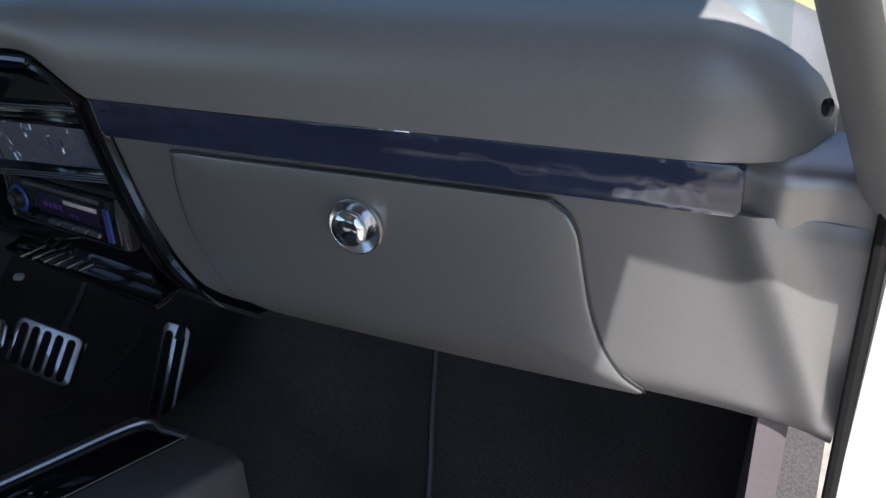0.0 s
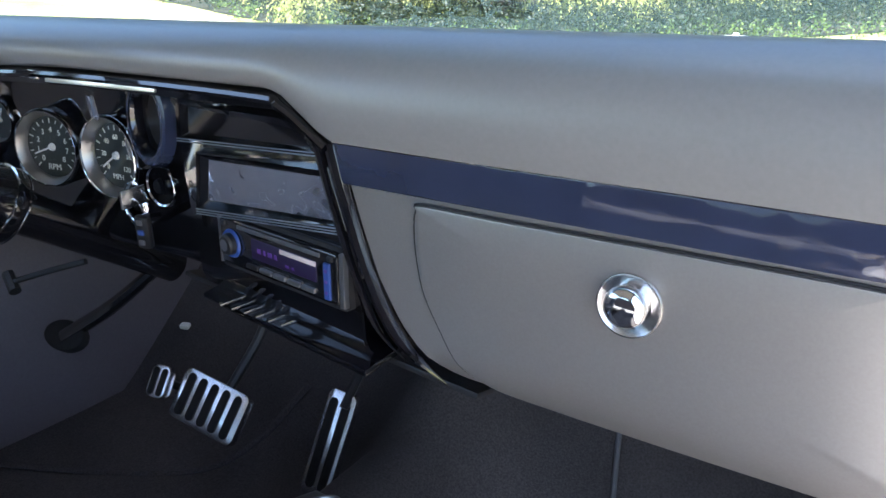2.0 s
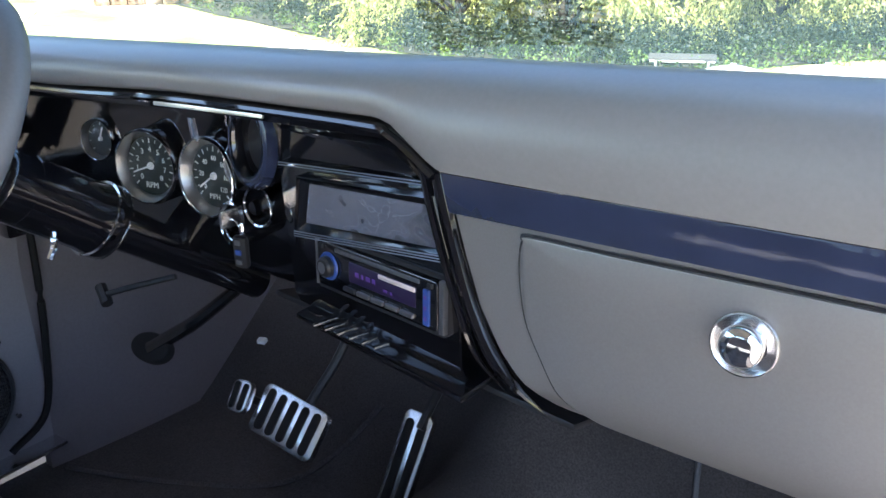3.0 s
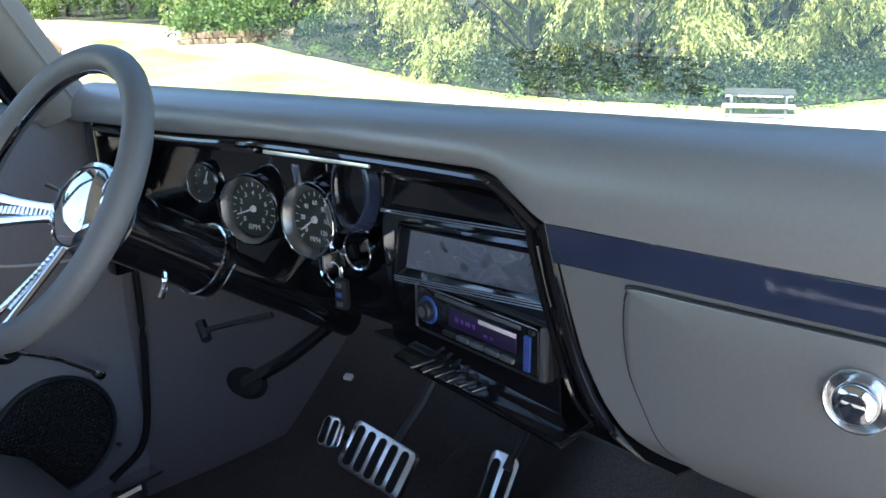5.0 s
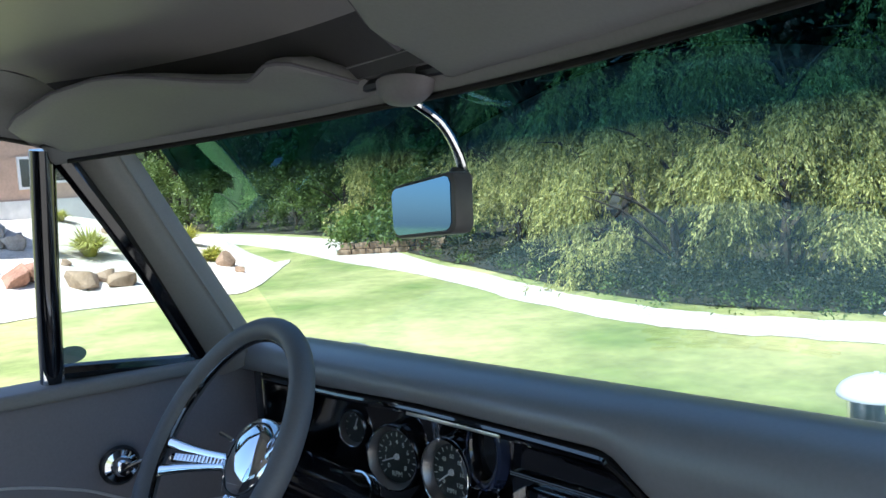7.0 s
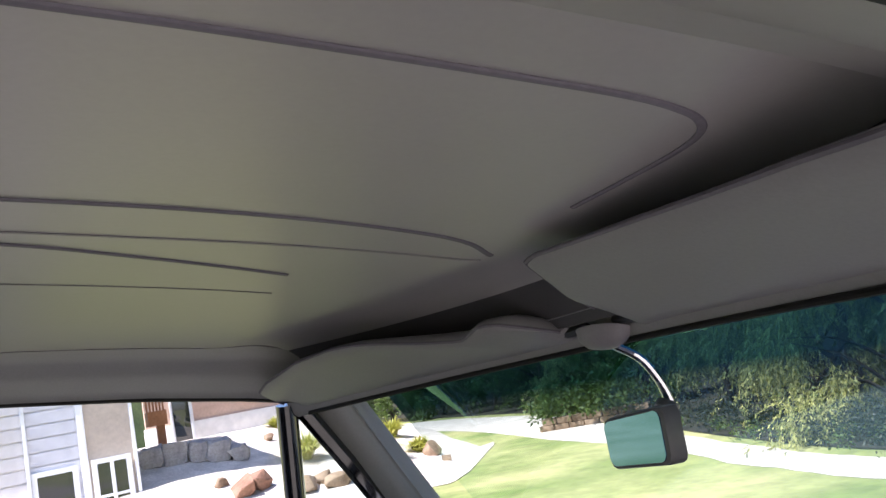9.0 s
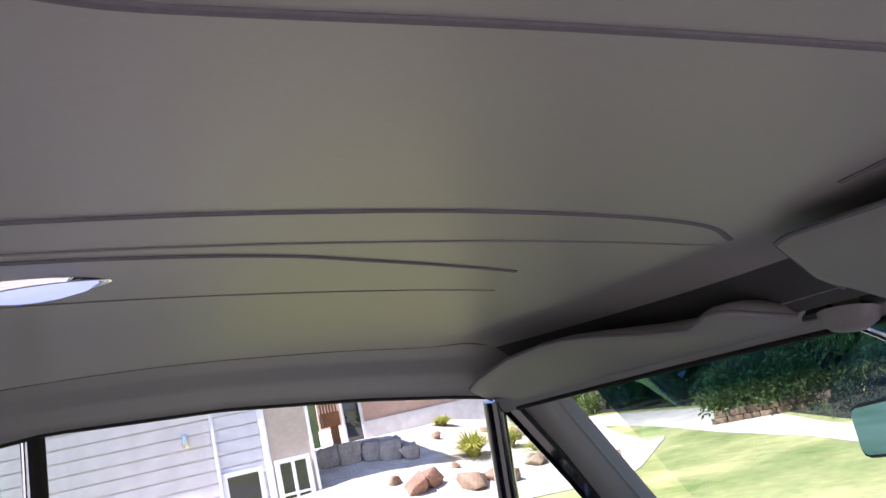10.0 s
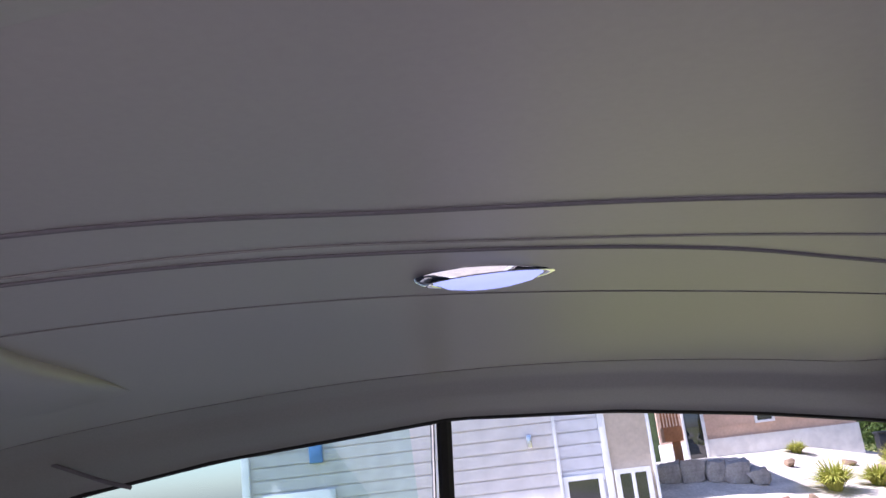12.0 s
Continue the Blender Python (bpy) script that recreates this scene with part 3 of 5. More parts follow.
def gauge(x, z, r, depth, name, marks, needle, turn=0.0, words=(), deep=0.016, y0=0.058):
    """A round instrument in a black cup; deep is how far its dial lies behind the bright rim."""
    M = facing((x, y0 + depth, z), (turn, -1, 0.08))
    q = 0.80 if r > 0.04 else 0.84
    dz = depth - deep
    g = part(name, lathe([(r * 0.97, depth - 0.003), (r * 1.03, depth - 0.004), (r * 1.04, depth * 0.5), (r * 0.99, -0.03)], M, 48), GLOSS, dash, "round gauge in a gloss black cup")
    part("bezel", lathe([(r * q, dz - 0.001), (r * (q + 0.02), dz + 0.003), (r * 0.955, depth - 0.001)], M, 48), GAUGERIM, g, "satin silver inner cone")
    part("rim", lathe([(r * 0.955, depth - 0.001), (r * 0.965, depth + 0.0006), (r * 0.985, depth + 0.001), (r * 1.01, depth - 0.0006), (r * 1.015, depth - 0.004)], M, 48), CHROME, g, "thin bright rim")
    part("dial", lathe([(0.0, dz), (r * q, dz)], M, 40), DIAL, g, "dark green-black dial")
    for k in range(marks):
        a = radians(225 - 270 * k / (marks - 1))
        big = k % 2 == 0
        part("dial_mark", box((0.0013 if big else 0.0008, r * q * (0.16 if big else 0.1), 0.0006), M @ pose(r * q * 0.86 * math.cos(a), r * q * 0.86 * math.sin(a), dz + 0.0005, 0, 0, math.degrees(a) - 90), 0), CREAM, g)
    for s, wx, wz, size in words:
        text(s, size * q * 1.25, M @ pose(wx * r * q * 1.12, wz * r * q * 1.08, dz + 0.0005), CREAM, g)
    nb = join(box((r * q * 0.85, 0.0019, 0.001), M @ pose(0, 0, dz + 0.003, 0, 0, needle) @ pose(r * q * 0.3, 0, 0), 0), lathe([(0.0, dz + 0.0045), (r * q * 0.1, dz + 0.004), (r * q * 0.13, dz + 0.0005)], M, 20))
    part("needle", nb, NEEDLE, g, "pale needle with round hub")
    ln = part("lens", lathe([(0.0, dz + 0.0066), (r * 0.5, dz + 0.0064), (r * (q + 0.015), dz + 0.006)], M, 32), LENS, g, "clear glass lens")
    ln.visible_shadow = False
    return g


def switch_ring(x, z, r, depth, turn, name, label):
    """A dark barrel with a thin bright ring at its mouth."""
    M = facing((x, 0.058 + depth, z), (turn, -1, 0.06))
    g = part(name, lathe([(0.0, -0.014), (r * 0.8, -0.014), (r * 0.88, depth - 0.002), (r, depth - 0.003), (r * 1.02, depth * 0.4), (r * 0.96, -0.03)], M, 40), GLOSS, dash, label)
    part("ring", lathe([(r * 0.86, depth - 0.003), (r * 0.88, depth), (r * 0.96, depth + 0.0012), (r * 1.03, depth - 0.0015), (r * 1.03, depth - 0.005)], M, 40), CHROME, g, "thin chrome ring")
    part("barrel", lathe([(0.0, 0.0), (r * 0.3, 0.0), (r * 0.34, -0.003), (r * 0.36, -0.014)], M, 24), DULL, g, "dull metal lock barrel")


def ring_words(chars, size, rad=0.52):
    n = len(chars)
    return tuple((c, rad * math.cos(radians(225 - 270 * k / (n - 1))), rad * math.sin(radians(225 - 270 * k / (n - 1))), size) for k, c in enumerate(chars))


gauge(-0.488, 0.7855, 0.0275, 0.008, "small_gauge", 9, 70, 0.27, deep=0.01, y0=0.07)
gauge(-0.370, 0.768, 0.0465, 0.022, "tachometer", 17, 200, 0.27, words=ring_words("012345678", 0.0095) + (("RPM", 0, -0.62, 0.0105),), deep=0.013)
gauge(-0.243, 0.775, 0.0465, 0.024, "speedometer", 17, 215, 0.06, words=ring_words(("0", "20", "40", "60", "80", "100", "120"), 0.0085) + (("MPH", 0, -0.62, 0.009),), deep=0.014)
gauge(-0.192, 0.795, 0.0275, 0.004, "small_gauge", 9, 120, deep=0.01, y0=0.07)
switch_ring(-0.202, 0.727, 0.026, 0.016, -0.2, "light_switch", "black switch barrel in a bright ring")
switch_ring(-0.153, 0.757, 0.0235, 0.02, 0.0, "ignition_switch", "black ignition barrel in a bright ring")
# oval air outlet between gauges and radio stack
M = cpose(-0.139, 0.833, 0.018)
part("air_outlet", lathe([(0.024, -0.016), (0.0265, 0.012), (0.029, 0.018), (0.0345, 0.0185), (0.038, 0.015), (0.040, -0.006)], M, 40, 1.22), GLOSS, dash, "gloss black oval air outlet")
part("outlet_flange", lathe([(0.031, 0.0188), (0.035, 0.0192), (0.0385, 0.0172), (0.041, 0.006)], M, 40, 1.22), BLUEBLACK, dash, "navy gloss outlet ring")
part("bracket_strip", box((0.012, 0.003, 0.028), pose(-0.258, 0.062, 0.831, 6, 0, 0), 0.001), SMOKE, dash, "reflecting bracket strip")
part("lip_clip", box((0.016, 0.008, 0.010), pose(-0.245, -0.004, 0.880), 0.002), ALU, dash, "bright metal clip")
# warm metal strip stands in for sunlit ground reflected in the gloss roll
part("lip_reflection", box((0.17, 0.003, 0.006), pose(-0.137, -0.007, 0.8805, -14, -2, 0), 0.001), GLINT, dash, "bright strip added for the reflection below the pad")
part("outlet_back", lathe([(0.0, 0.0), (0.0262, 0.0)], M, 32, 1.22), PLASTIC, dash)

# two long recesses: upper plain, lower with a smoked mirror panel
def recess(pts, name, back_mat, lines, label):
    """pts: corners tl, tr, br, bl as (x, z)."""
    cx, cz = sum(p[0] for p in pts) / 4, sum(p[1] for p in pts) / 4
    grown = [(cx + (x - cx) * 1.05, cz + (z - cz) * 1.14) for x, z in pts]
    inner = [(cx + (x - cx) * 0.9 + 0.002, cz + (z - cz) * 0.76) for x, z in pts]
    rings = []
    for ring, d in ((grown, 0.0), (grown, 0.006), (pts, 0.009), (pts, 0.006), (inner, -0.012 + 0.014)):
        rings.append([(x, cy(x) - d, z) for x, z in ring])
    bm = bmesh.new()
    rr = [[bm.verts.new(p) for p in ring] for ring in rings]
    for a, b in zip(rr, rr[1:]):
        for i in range(4):
            bm.faces.new((a[i], a[(i + 1) % 4], b[(i + 1) % 4], b[i]))
    f = part(name, bm, GLOSS, dash, label, smooth=False)
    bm = bmesh.new()
    bm.faces.new([bm.verts.new((x, cy(x) - 0.0022, z)) for x, z in inner])
    part("panel", bm, back_mat, f, "", False)
    for k in range(lines):
        z = -0.0025 * k
        (xa, za), (xb, zb) = pts[3], pts[2]
        part("rib", tube([(xa, cy(xa) - 0.0095, za + z), (xb, cy(xb) - 0.0095, zb + z)], 0.0006, 2, 6), DULL, f, "thin bright line")


recess([(-0.078, 0.861), (0.10, 0.872), (0.127, 0.848), (-0.083, 0.826)], "upper_recess", GLOSS, 2, "gloss black upper pocket")
recess([(-0.053, 0.8135), (0.137, 0.835), (0.150, 0.788), (-0.065, 0.757)], "lower_recess", SMOKE, 3, "framed smoked mirror panel")

# ---- radio ----
RM = facing((0.056, 0.020, 0.735), (-0.14, -1, 0.05), (-0.02, 0, 1))
radio = tagged(empty("car_radio", (0.04, 0.05, 0.71)), "black single-slot car radio with a dark purple display", "car radio")
part("bezel", frame_plate(rounded(0.184, 0.058, 0.004), rounded(0.174, 0.049, 0.003), 0.03, RM, 0.002), PLASTIC, radio, "black outer bezel")
for s in (-1, 1):
    part("bezel_edge", box((0.0025 if s < 0 else 0.006, 0.05, 0.006), RM @ pose(s * 0.0895, 0, 0.001), 0.001), DULL, radio, "grey metal edge")
part("face", slab(rounded(0.172, 0.047, 0.004), 0.02, RM @ pose(0, 0, 0.005), 0.002), GLOSS, radio, "gloss face plate")
part("display", slab(rounded(0.094, 0.02, 0.002), 0.003, RM @ pose(0.012, 0.002, 0.0062), 0.0008), PURPLE, radio, "dark purple display")
# pale bar painted for the light reflected off the display
part("display_sheen", slab(rounded(0.05, 0.0045, 0.001), 0.001, RM @ pose(0.034, 0.0092, 0.0068), 0.0003), PALE, radio, "painted sheen across the display")
for k, w in ((0, 0.005), (1, 0.003), (2, 0.006), (3, 0.004), (5, 0.005), (6, 0.003)):
    part("display_mark", box((w, 0.0045 if k < 4 else 0.0025, 0.0005), RM @ pose(-0.022 + 0.0082 * k, 0.002 if k < 4 else -0.003, 0.0066), 0), VIOLET, radio)
part("slot", box((0.12, 0.004, 0.002), RM @ pose(0.004, 0.0185, 0.0055), 0.0008), DULL, radio, "grey disc slot edge")
part("volume_knob", lathe([(0.0, 0.012), (0.0085, 0.0115), (0.0105, 0.0095), (0.011, 0.004), (0.014, 0.003)], RM @ pose(-0.066, 0.0, 0.003), 32), PLASTIC, radio, "round black volume knob")
part("knob_ring", lathe([(0.0112, 0.005), (0.0135, 0.0052), (0.0145, 0.003)], RM @ pose(-0.066, 0.0, 0.003), 32), BLUELED, radio, "blue lit ring")
part("knob_face", lathe([(0.0, 0.0128), (0.006, 0.0124)], RM @ pose(-0.066, 0.0, 0.003), 24), DULL, radio)
for k in range(5):
    part("button", box((0.0175, 0.0045, 0.004), RM @ pose(-0.034 + 0.0205 * k, -0.0165, 0.006), 0.001), DULL if k else PLASTIC, radio, "small grey button")
part("blue_button", box((0.0075, 0.034, 0.003), RM @ pose(0.0735, -0.003, 0.006), 0.001), BLUELED, radio, "blue lit button column")
for k in range(3):
    part("button_mark", box((0.003, 0.003, 0.0008), RM @ pose(0.0735, 0.007 - 0.01 * k, 0.0078), 0), VIOLET, radio)
for s in (-1, 1):
    part("corner_button", box((0.006, 0.005, 0.003), RM @ pose(s * 0.078, 0.0185, 0.006), 0.001), PLASTIC, radio)

# under-dash shelf with a ribbed ash tray pull
part("shelf", box((0.25, 0.05, 0.008), pose(0.045, 0.045, 0.657, 8, 0, -8), 0.003), GLOSS, dash, "gloss black lower lip")
for k in range(6):
    part("shelf_rib", box((0.0055, 0.030, 0.003), pose(-0.035 + 0.017 * k, 0.038, 0.6608, 8, 0, -30), 0.001), RIB, dash, "dark metal rib")
part("under_panel", box((0.42, 0.1, 0.006), pose(0.06, 0.1, 0.64, -12, 0, -6), 0.002), PLASTIC, dash)

# ---- key and fob ----
keys = tagged(empty("key_ring", (-0.153, 0.02, 0.72)), "car keys with a black remote fob hanging in the ignition", "keys")
part("ring", tube([(-0.153 + 0.0125 * math.cos(a), 0.022, 0.742 + 0.0125 * math.sin(a)) for a in [2 * math.pi * k / 24 for k in range(24)]], 0.001, 0, 6, True), CHROME, keys)
part("key", box((0.004, 0.03, 0.02), pose(-0.153, 0.022, 0.756), 0.0015), ALU, keys)
part("fob", box((0.017, 0.010, 0.038), pose(-0.137, 0.018, 0.722, 6, 4, 20), 0.005), PLASTIC, keys, "black remote fob")
for k in range(3):
    part("fob_button", box((0.007, 0.002, 0.006), pose(-0.135, 0.0118, 0.734 - 0.011 * k, 6, 4, 20), 0.001), BLUELED if k == 1 else DULL, keys)

# ---- steering column and wheel ----
TH = radians(35)
AX = Vector((0.012, math.cos(TH), -math.sin(TH))).normalized()
HUB = Vector((-0.378, -0.188, 0.845))
WM = facing(HUB, -AX)
column = tagged(empty("steering_column", HUB + AX * 0.3), "gloss black steering column with chrome tilt lever", "steering column")
part("shroud", lathe([(0.030, -0.085), (0.038, -0.086), (0.042, -0.09), (0.042, -0.118), (0.0412, -0.1185), (0.0412, -0.1195), (0.042, -0.12), (0.043, -0.2), (0.045, -0.215), (0.047, -0.222), (0.0475, -0.232), (0.045, -0.236), (0.028, -0.238), (0.026, -0.5)], WM, 48), GLOSS, column, "gloss black shroud")
for rz in (-0.2165, -0.2335):
    part("ring", lathe([(0.0455, rz + 0.001), (0.0482, rz + 0.0006), (0.0482, rz - 0.0006), (0.0455, rz - 0.001)], WM, 48), CHROME, column, "thin bright line round the collar")
part("neck", lathe([(0.026, -0.06), (0.026, -0.075), (0.030, -0.088)], WM, 32), CHROME, column)
part("lever", tube([WM @ Vector((0.025, -0.03, -0.16)), WM @ Vector((0.03, -0.045, -0.165)), WM @ Vector((0.033, -0.062, -0.165))], 0.004, 12, 8), CHROME, column, "short chrome lever")
part("turn_stalk", tube([WM @ Vector((-0.03, 0.01, -0.075)), WM @ Vector((-0.09, 0.012, -0.07)), WM @ Vector((-0.13, 0.014, -0.06))], 0.004, 12, 8), CHROME, column, "chrome turn signal stalk")
part("shift_stalk", tube([WM @ Vector((0.03, 0.02, -0.08)), WM @ Vector((0.055, 0.045, -0.06)), WM @ Vector((0.075, 0.07, -0.045))], 0.0045, 12, 8), CHROME, column, "chrome shift lever stub")

wheel = tagged(empty("steering_wheel", HUB), "grey leather steering wheel with three polished split spokes", "steering wheel")
R0 = 0.1625
part("rim", tube([WM @ Vector((R0 * math.cos(a), R0 * math.sin(a), 0)) for a in [2 * math.pi * k / 96 for k in range(96)]], 0.0155, 0, 16, True), LEATHER, wheel, "grey leather-wrapped rim")
part("rim_liner", tube([WM @ Vector(((R0 - 0.0135) * math.cos(a), (R0 - 0.0135) * math.sin(a), -0.002)) for a in [2 * math.pi * k / 96 for k in range(96)]], 0.0042, 0, 8, True), GLOSS, wheel, "black inner groove")
part("hub", lathe([(0.0, 0.006), (0.02, 0.005), (0.036, 0.0), (0.044, -0.006), (0.047, -0.014), (0.046, -0.030), (0.04, -0.040), (0.03, -0.044)], WM @ pose(0.002, 0.003, -0.034) @ Matrix.Diagonal((1.18, 1.18, 1.1, 1)), 48), CHROME, wheel, "polished dome hub")
for deg in (197, 279, 26):
    a = radians(deg)
    D = WM @ Matrix.Rotation(a, 4, "Z")
    for s in (-1, 1):
        rows = []
        for k in range(9):
            f = k / 8
            rad = 0.034 + (R0 - 0.012 - 0.034) * f
            off = s * (0.006 + 0.015 * f ** 1.6)
            w = 0.006 - 0.001 * f + 0.004 * f ** 3
            zc = -0.046 + 0.044 * f ** 1.2
            rows.append([D @ Vector((rad, off + w * math.cos(q), zc + 0.004 * math.sin(q))) for q in [2 * math.pi * j / 10 for j in range(10)]])
        part("spoke", loft(rows, True, True), CHROME, wheel, "polished split spoke")
    part("spoke_web", box((0.085, 0.010, 0.004), D @ pose(0.088, 0, -0.027, 0, -22, 0), 0.0015), ALU, wheel, "ribbed spoke web")
    for k in range(14):
        part("web_rib", box((0.0022, 0.009, 0.002), D @ pose(0.05 + 0.0058 * k, 0, -0.0395 + 0.00225 * k, 0, -22, 0), 0), CHROME, wheel)

# ---- pedals ----
def pedal(name, label, w, h, M, slots, vertical, arm):
    p = tagged(empty(name, M.translation), label, "pedal")
    part("pad", slab(rounded(w, h, 0.012), 0.012, M, 0.002), ALU, p, "brushed aluminium plate")
    for k in range(slots):
        u = (k + 0.5) / slots - 0.5
        o = rounded(w * 0.86 / slots * 0.66, h * 0.84, min(w * 0.86 / slots * 0.32, 0.007), cx=u * w * 0.9)
        part("rubber_grip", slab(o, 0.003, M @ pose(0, 0, 0.0018), 0.0008), RUBBER, p, "black rubber insert")
    part("arm", tube(arm, 0.007, 20, 8), PLASTIC, p, "black steel pedal arm")


BM = facing((-0.268, 0.166, 0.384), (0.1, -1, 0.75)) @ pose(0, 0, 0, 0, 0, -8)
pedal("brake_pedal", "wide aluminium brake pedal with slanted black rubber grips", 0.125, 0.075, BM, 5, False, [(-0.25, 0.19, 0.40), (-0.22, 0.25, 0.5), (-0.21, 0.30, 0.65)])
PM = facing((-0.351, 0.15, 0.405), (0.1, -1, 0.75))
pedal("clutch_pedal", "small aluminium pedal with two rubber grips", 0.036, 0.048, PM, 2, False, [(-0.36, 0.16, 0.4), (-0.36, 0.22, 0.34), (-0.36, 0.28, 0.25)])
AM = facing((-0.128, 0.255, 0.318), (0.06, -1, 0.55), (0.06, 0.3, 1))
pedal("accelerator_pedal", "long narrow aluminium accelerator pedal with rubber strips", 0.05, 0.16, AM, 2, True, [(-0.115, 0.28, 0.37), (-0.115, 0.36, 0.45), (-0.12, 0.42, 0.55)])
pb = tagged(empty("parking_brake_pedal", (-0.5, 0.12, 0.46)), "black oval parking brake pedal on a steel arm", "pedal")
part("pad", slab([(0.04 * math.cos(a), 0.023 * math.sin(a)) for a in [2 * math.pi * k / 28 for k in range(28)]], 0.014, facing((-0.487, 0.1, 0.465), (0.1, -1, 0.9)), 0.004), RUBBER, pb)
part("arm", tube([(-0.492, 0.108, 0.458), (-0.43, 0.15, 0.505), (-0.36, 0.205, 0.575)], 0.018, 16, 10, flat=0.7, taper=lambda f: 1 - 0.3 * f), GLOSS, pb, "black steel arm")
th = tagged(empty("brake_release_handle", (-0.48, 0.055, 0.59)), "black T-shaped brake release handle under the dash", "handle")
part("grip", tube([(-0.509, 0.054, 0.574), (-0.484, 0.046, 0.556)], 0.0085, 4, 8), PLASTIC, th)
part("rod", tube([(-0.494, 0.05, 0.566), (-0.45, 0.075, 0.582), (-0.40, 0.105, 0.598)], 0.0045, 10, 8), PLASTIC, th)

fold = [(-0.672 + 0.004 * math.sin(9 * y), y, floor_height(-0.672, y) + 0.003) for y in [0.06 + 0.36 * k / 24 for k in range(25)]]
tagged(link("trim", tube(fold, 0.0042, 0, 8), KICK), "folded vinyl edge along the carpet", kind="structure")
tagged(link("clip", box((0.016, 0.012, 0.008), pose(-0.512, 0.33, 0.371, 10, 0, 20), 0.002), WHITECLIP), "small white plastic clip on the carpet edge", "clip")

# ---- rear view mirror ----
mirror = tagged(empty("rear_view_mirror", (-0.03, -0.09, 1.235)), "interior rear view mirror on a chrome arm from the header", "mirror")
A, B, C = Vector((-0.04, -0.10, 1.232)), Vector((-0.035, -0.055, 1.185)), Vector((-0.035, -0.045, 1.152))
part("base", lathe([(0.0, -0.014), (0.022, -0.012), (0.034, -0.005), (0.04, 0.006)], facing((-0.035, -0.113, 1.243), (0, 0.35, 1), (0, 1, 0)), 32, 0.55), DOORV, mirror, "grey mounting cover")
part("arm", tube([A, (A + B) / 2 + Vector((0, 0.006, 0.004)), B, C], 0.0062, 24, 10, flat=0.7), CHROME, mirror, "bright curved arm")
MM = facing((-0.053, -0.09, 1.131), (-0.075, -1, 0.05)) @ pose(0, 0, 0, 0, 0, 5) @ Matrix.Diagonal((0.87, 0.95, 1, 1))
part("housing", slab([(-0.066, 0.020), (-0.061, 0.027), (-0.052, 0.029), (0.058, 0.031), (0.066, 0.029), (0.070, 0.022), (0.067, -0.022), (0.062, -0.028), (0.054, -0.030), (-0.054, -0.029), (-0.062, -0.026), (-0.066, -0.019)], 0.020, MM, 0.004), MIRRORCASE, mirror, "dark grey mirror housing")
part("glass", slab([(-0.061, 0.018), (-0.057, 0.023), (-0.050, 0.025), (0.054, 0.027), (0.060, 0.025), (0.063, 0.019), (0.060, -0.019), (0.056, -0.024), (0.050, -0.026), (-0.050, -0.025), (-0.057, -0.022), (-0.061, -0.016)], 0.002, MM @ pose(0, 0, 0.0012)), MIRROR, mirror, "mirror glass")
part("pivot", lathe([(0.0, -0.022), (0.012, -0.020), (0.013, -0.012), (0.008, -0.004)], facing((-0.035, -0.062, 1.146), (0, -0.6, -0.8)), 20), MIRRORCASE, mirror, "dark ball joint")

# ---- sun visors ----
def visor(name, x0, x1, label, flip=1):
    v = tagged(empty(name, ((x0 + x1) / 2, -0.2, 1.29)), label, "sun visor")
    rows = []
    n = 41
    for i in range(n):
        f = i / (n - 1)
        x = x0 + (x1 - x0) * f
        hy, hz = header(x)
        e = min(1.0, max(0.0, min(f, 1 - f) / (0.05 if flip > 0 else 0.012))) ** 0.45
        g = f if flip > 0 else 1 - f
        if flip > 0:
            depth = 0.012 + lerp(((0, 0.06), (0.12, 0.09), (0.3, 0.114), (0.45, 0.118), (0.6, 0.104), (0.72, 0.084), (0.82, 0.070), (0.91, 0.078), (0.96, 0.062), (1, 0.04)), f) * max(0.3, e)
            wave = lerp(((0, -0.004), (0.3, 0.002), (0.52, 0.004), (0.72, -0.006), (0.82, -0.009), (0.91, -0.002), (1, 0.0)), f)
            slope = 0.40
        else:
            depth = 0.014 + lerp(((0, 0.06), (0.03, 0.078), (0.10, 0.132), (0.14, 0.137), (0.4, 0.124), (0.7, 0.106), (0.9, 0.09), (1, 0.06)), f) * max(0.6, e)
            wave, slope = 0.0, 0.45
        ring = []
        for j in range(16):
            a = 2 * math.pi * j / 16
            yy = hy - 0.021 - depth * (0.5 - 0.5 * math.cos(a))
            zz = hz + 0.011 + wave * (0.5 - 0.5 * math.cos(a)) + (depth * (0.5 - 0.5 * math.cos(a))) * slope + 0.012 * math.sin(a) * e + 0.008 * math.sin(math.pi * (0.5 - 0.5 * math.cos(a)))
            ring.append((x, yy, zz))
        rows.append(ring)
    part("padding", loft(rows, True, True), VINYL, v, "padded grey vinyl")
    part("piping", tube([(r[8][0], r[8][1] + 0.001, r[8][2]) for r in rows], 0.0022, 40, 6), WELT, v, "dark sewn piping")
    hy, hz = header(x1 if flip > 0 else x0)
    part("bracket", tube([((x1 if flip > 0 else x0) + 0.03 * flip, hy - 0.026, hz + 0.02), ((x1 if flip > 0 else x0) - 0.03 * flip, hy - 0.03, hz + 0.018)], 0.006, 6, 8), PLASTIC, v)


visor("sun_visor", -0.635, -0.085, "grey padded sun visor folded up on the driver side")
visor("sun_visor", 0.02, 0.57, "grey padded sun visor folded up on the passenger side", -1)

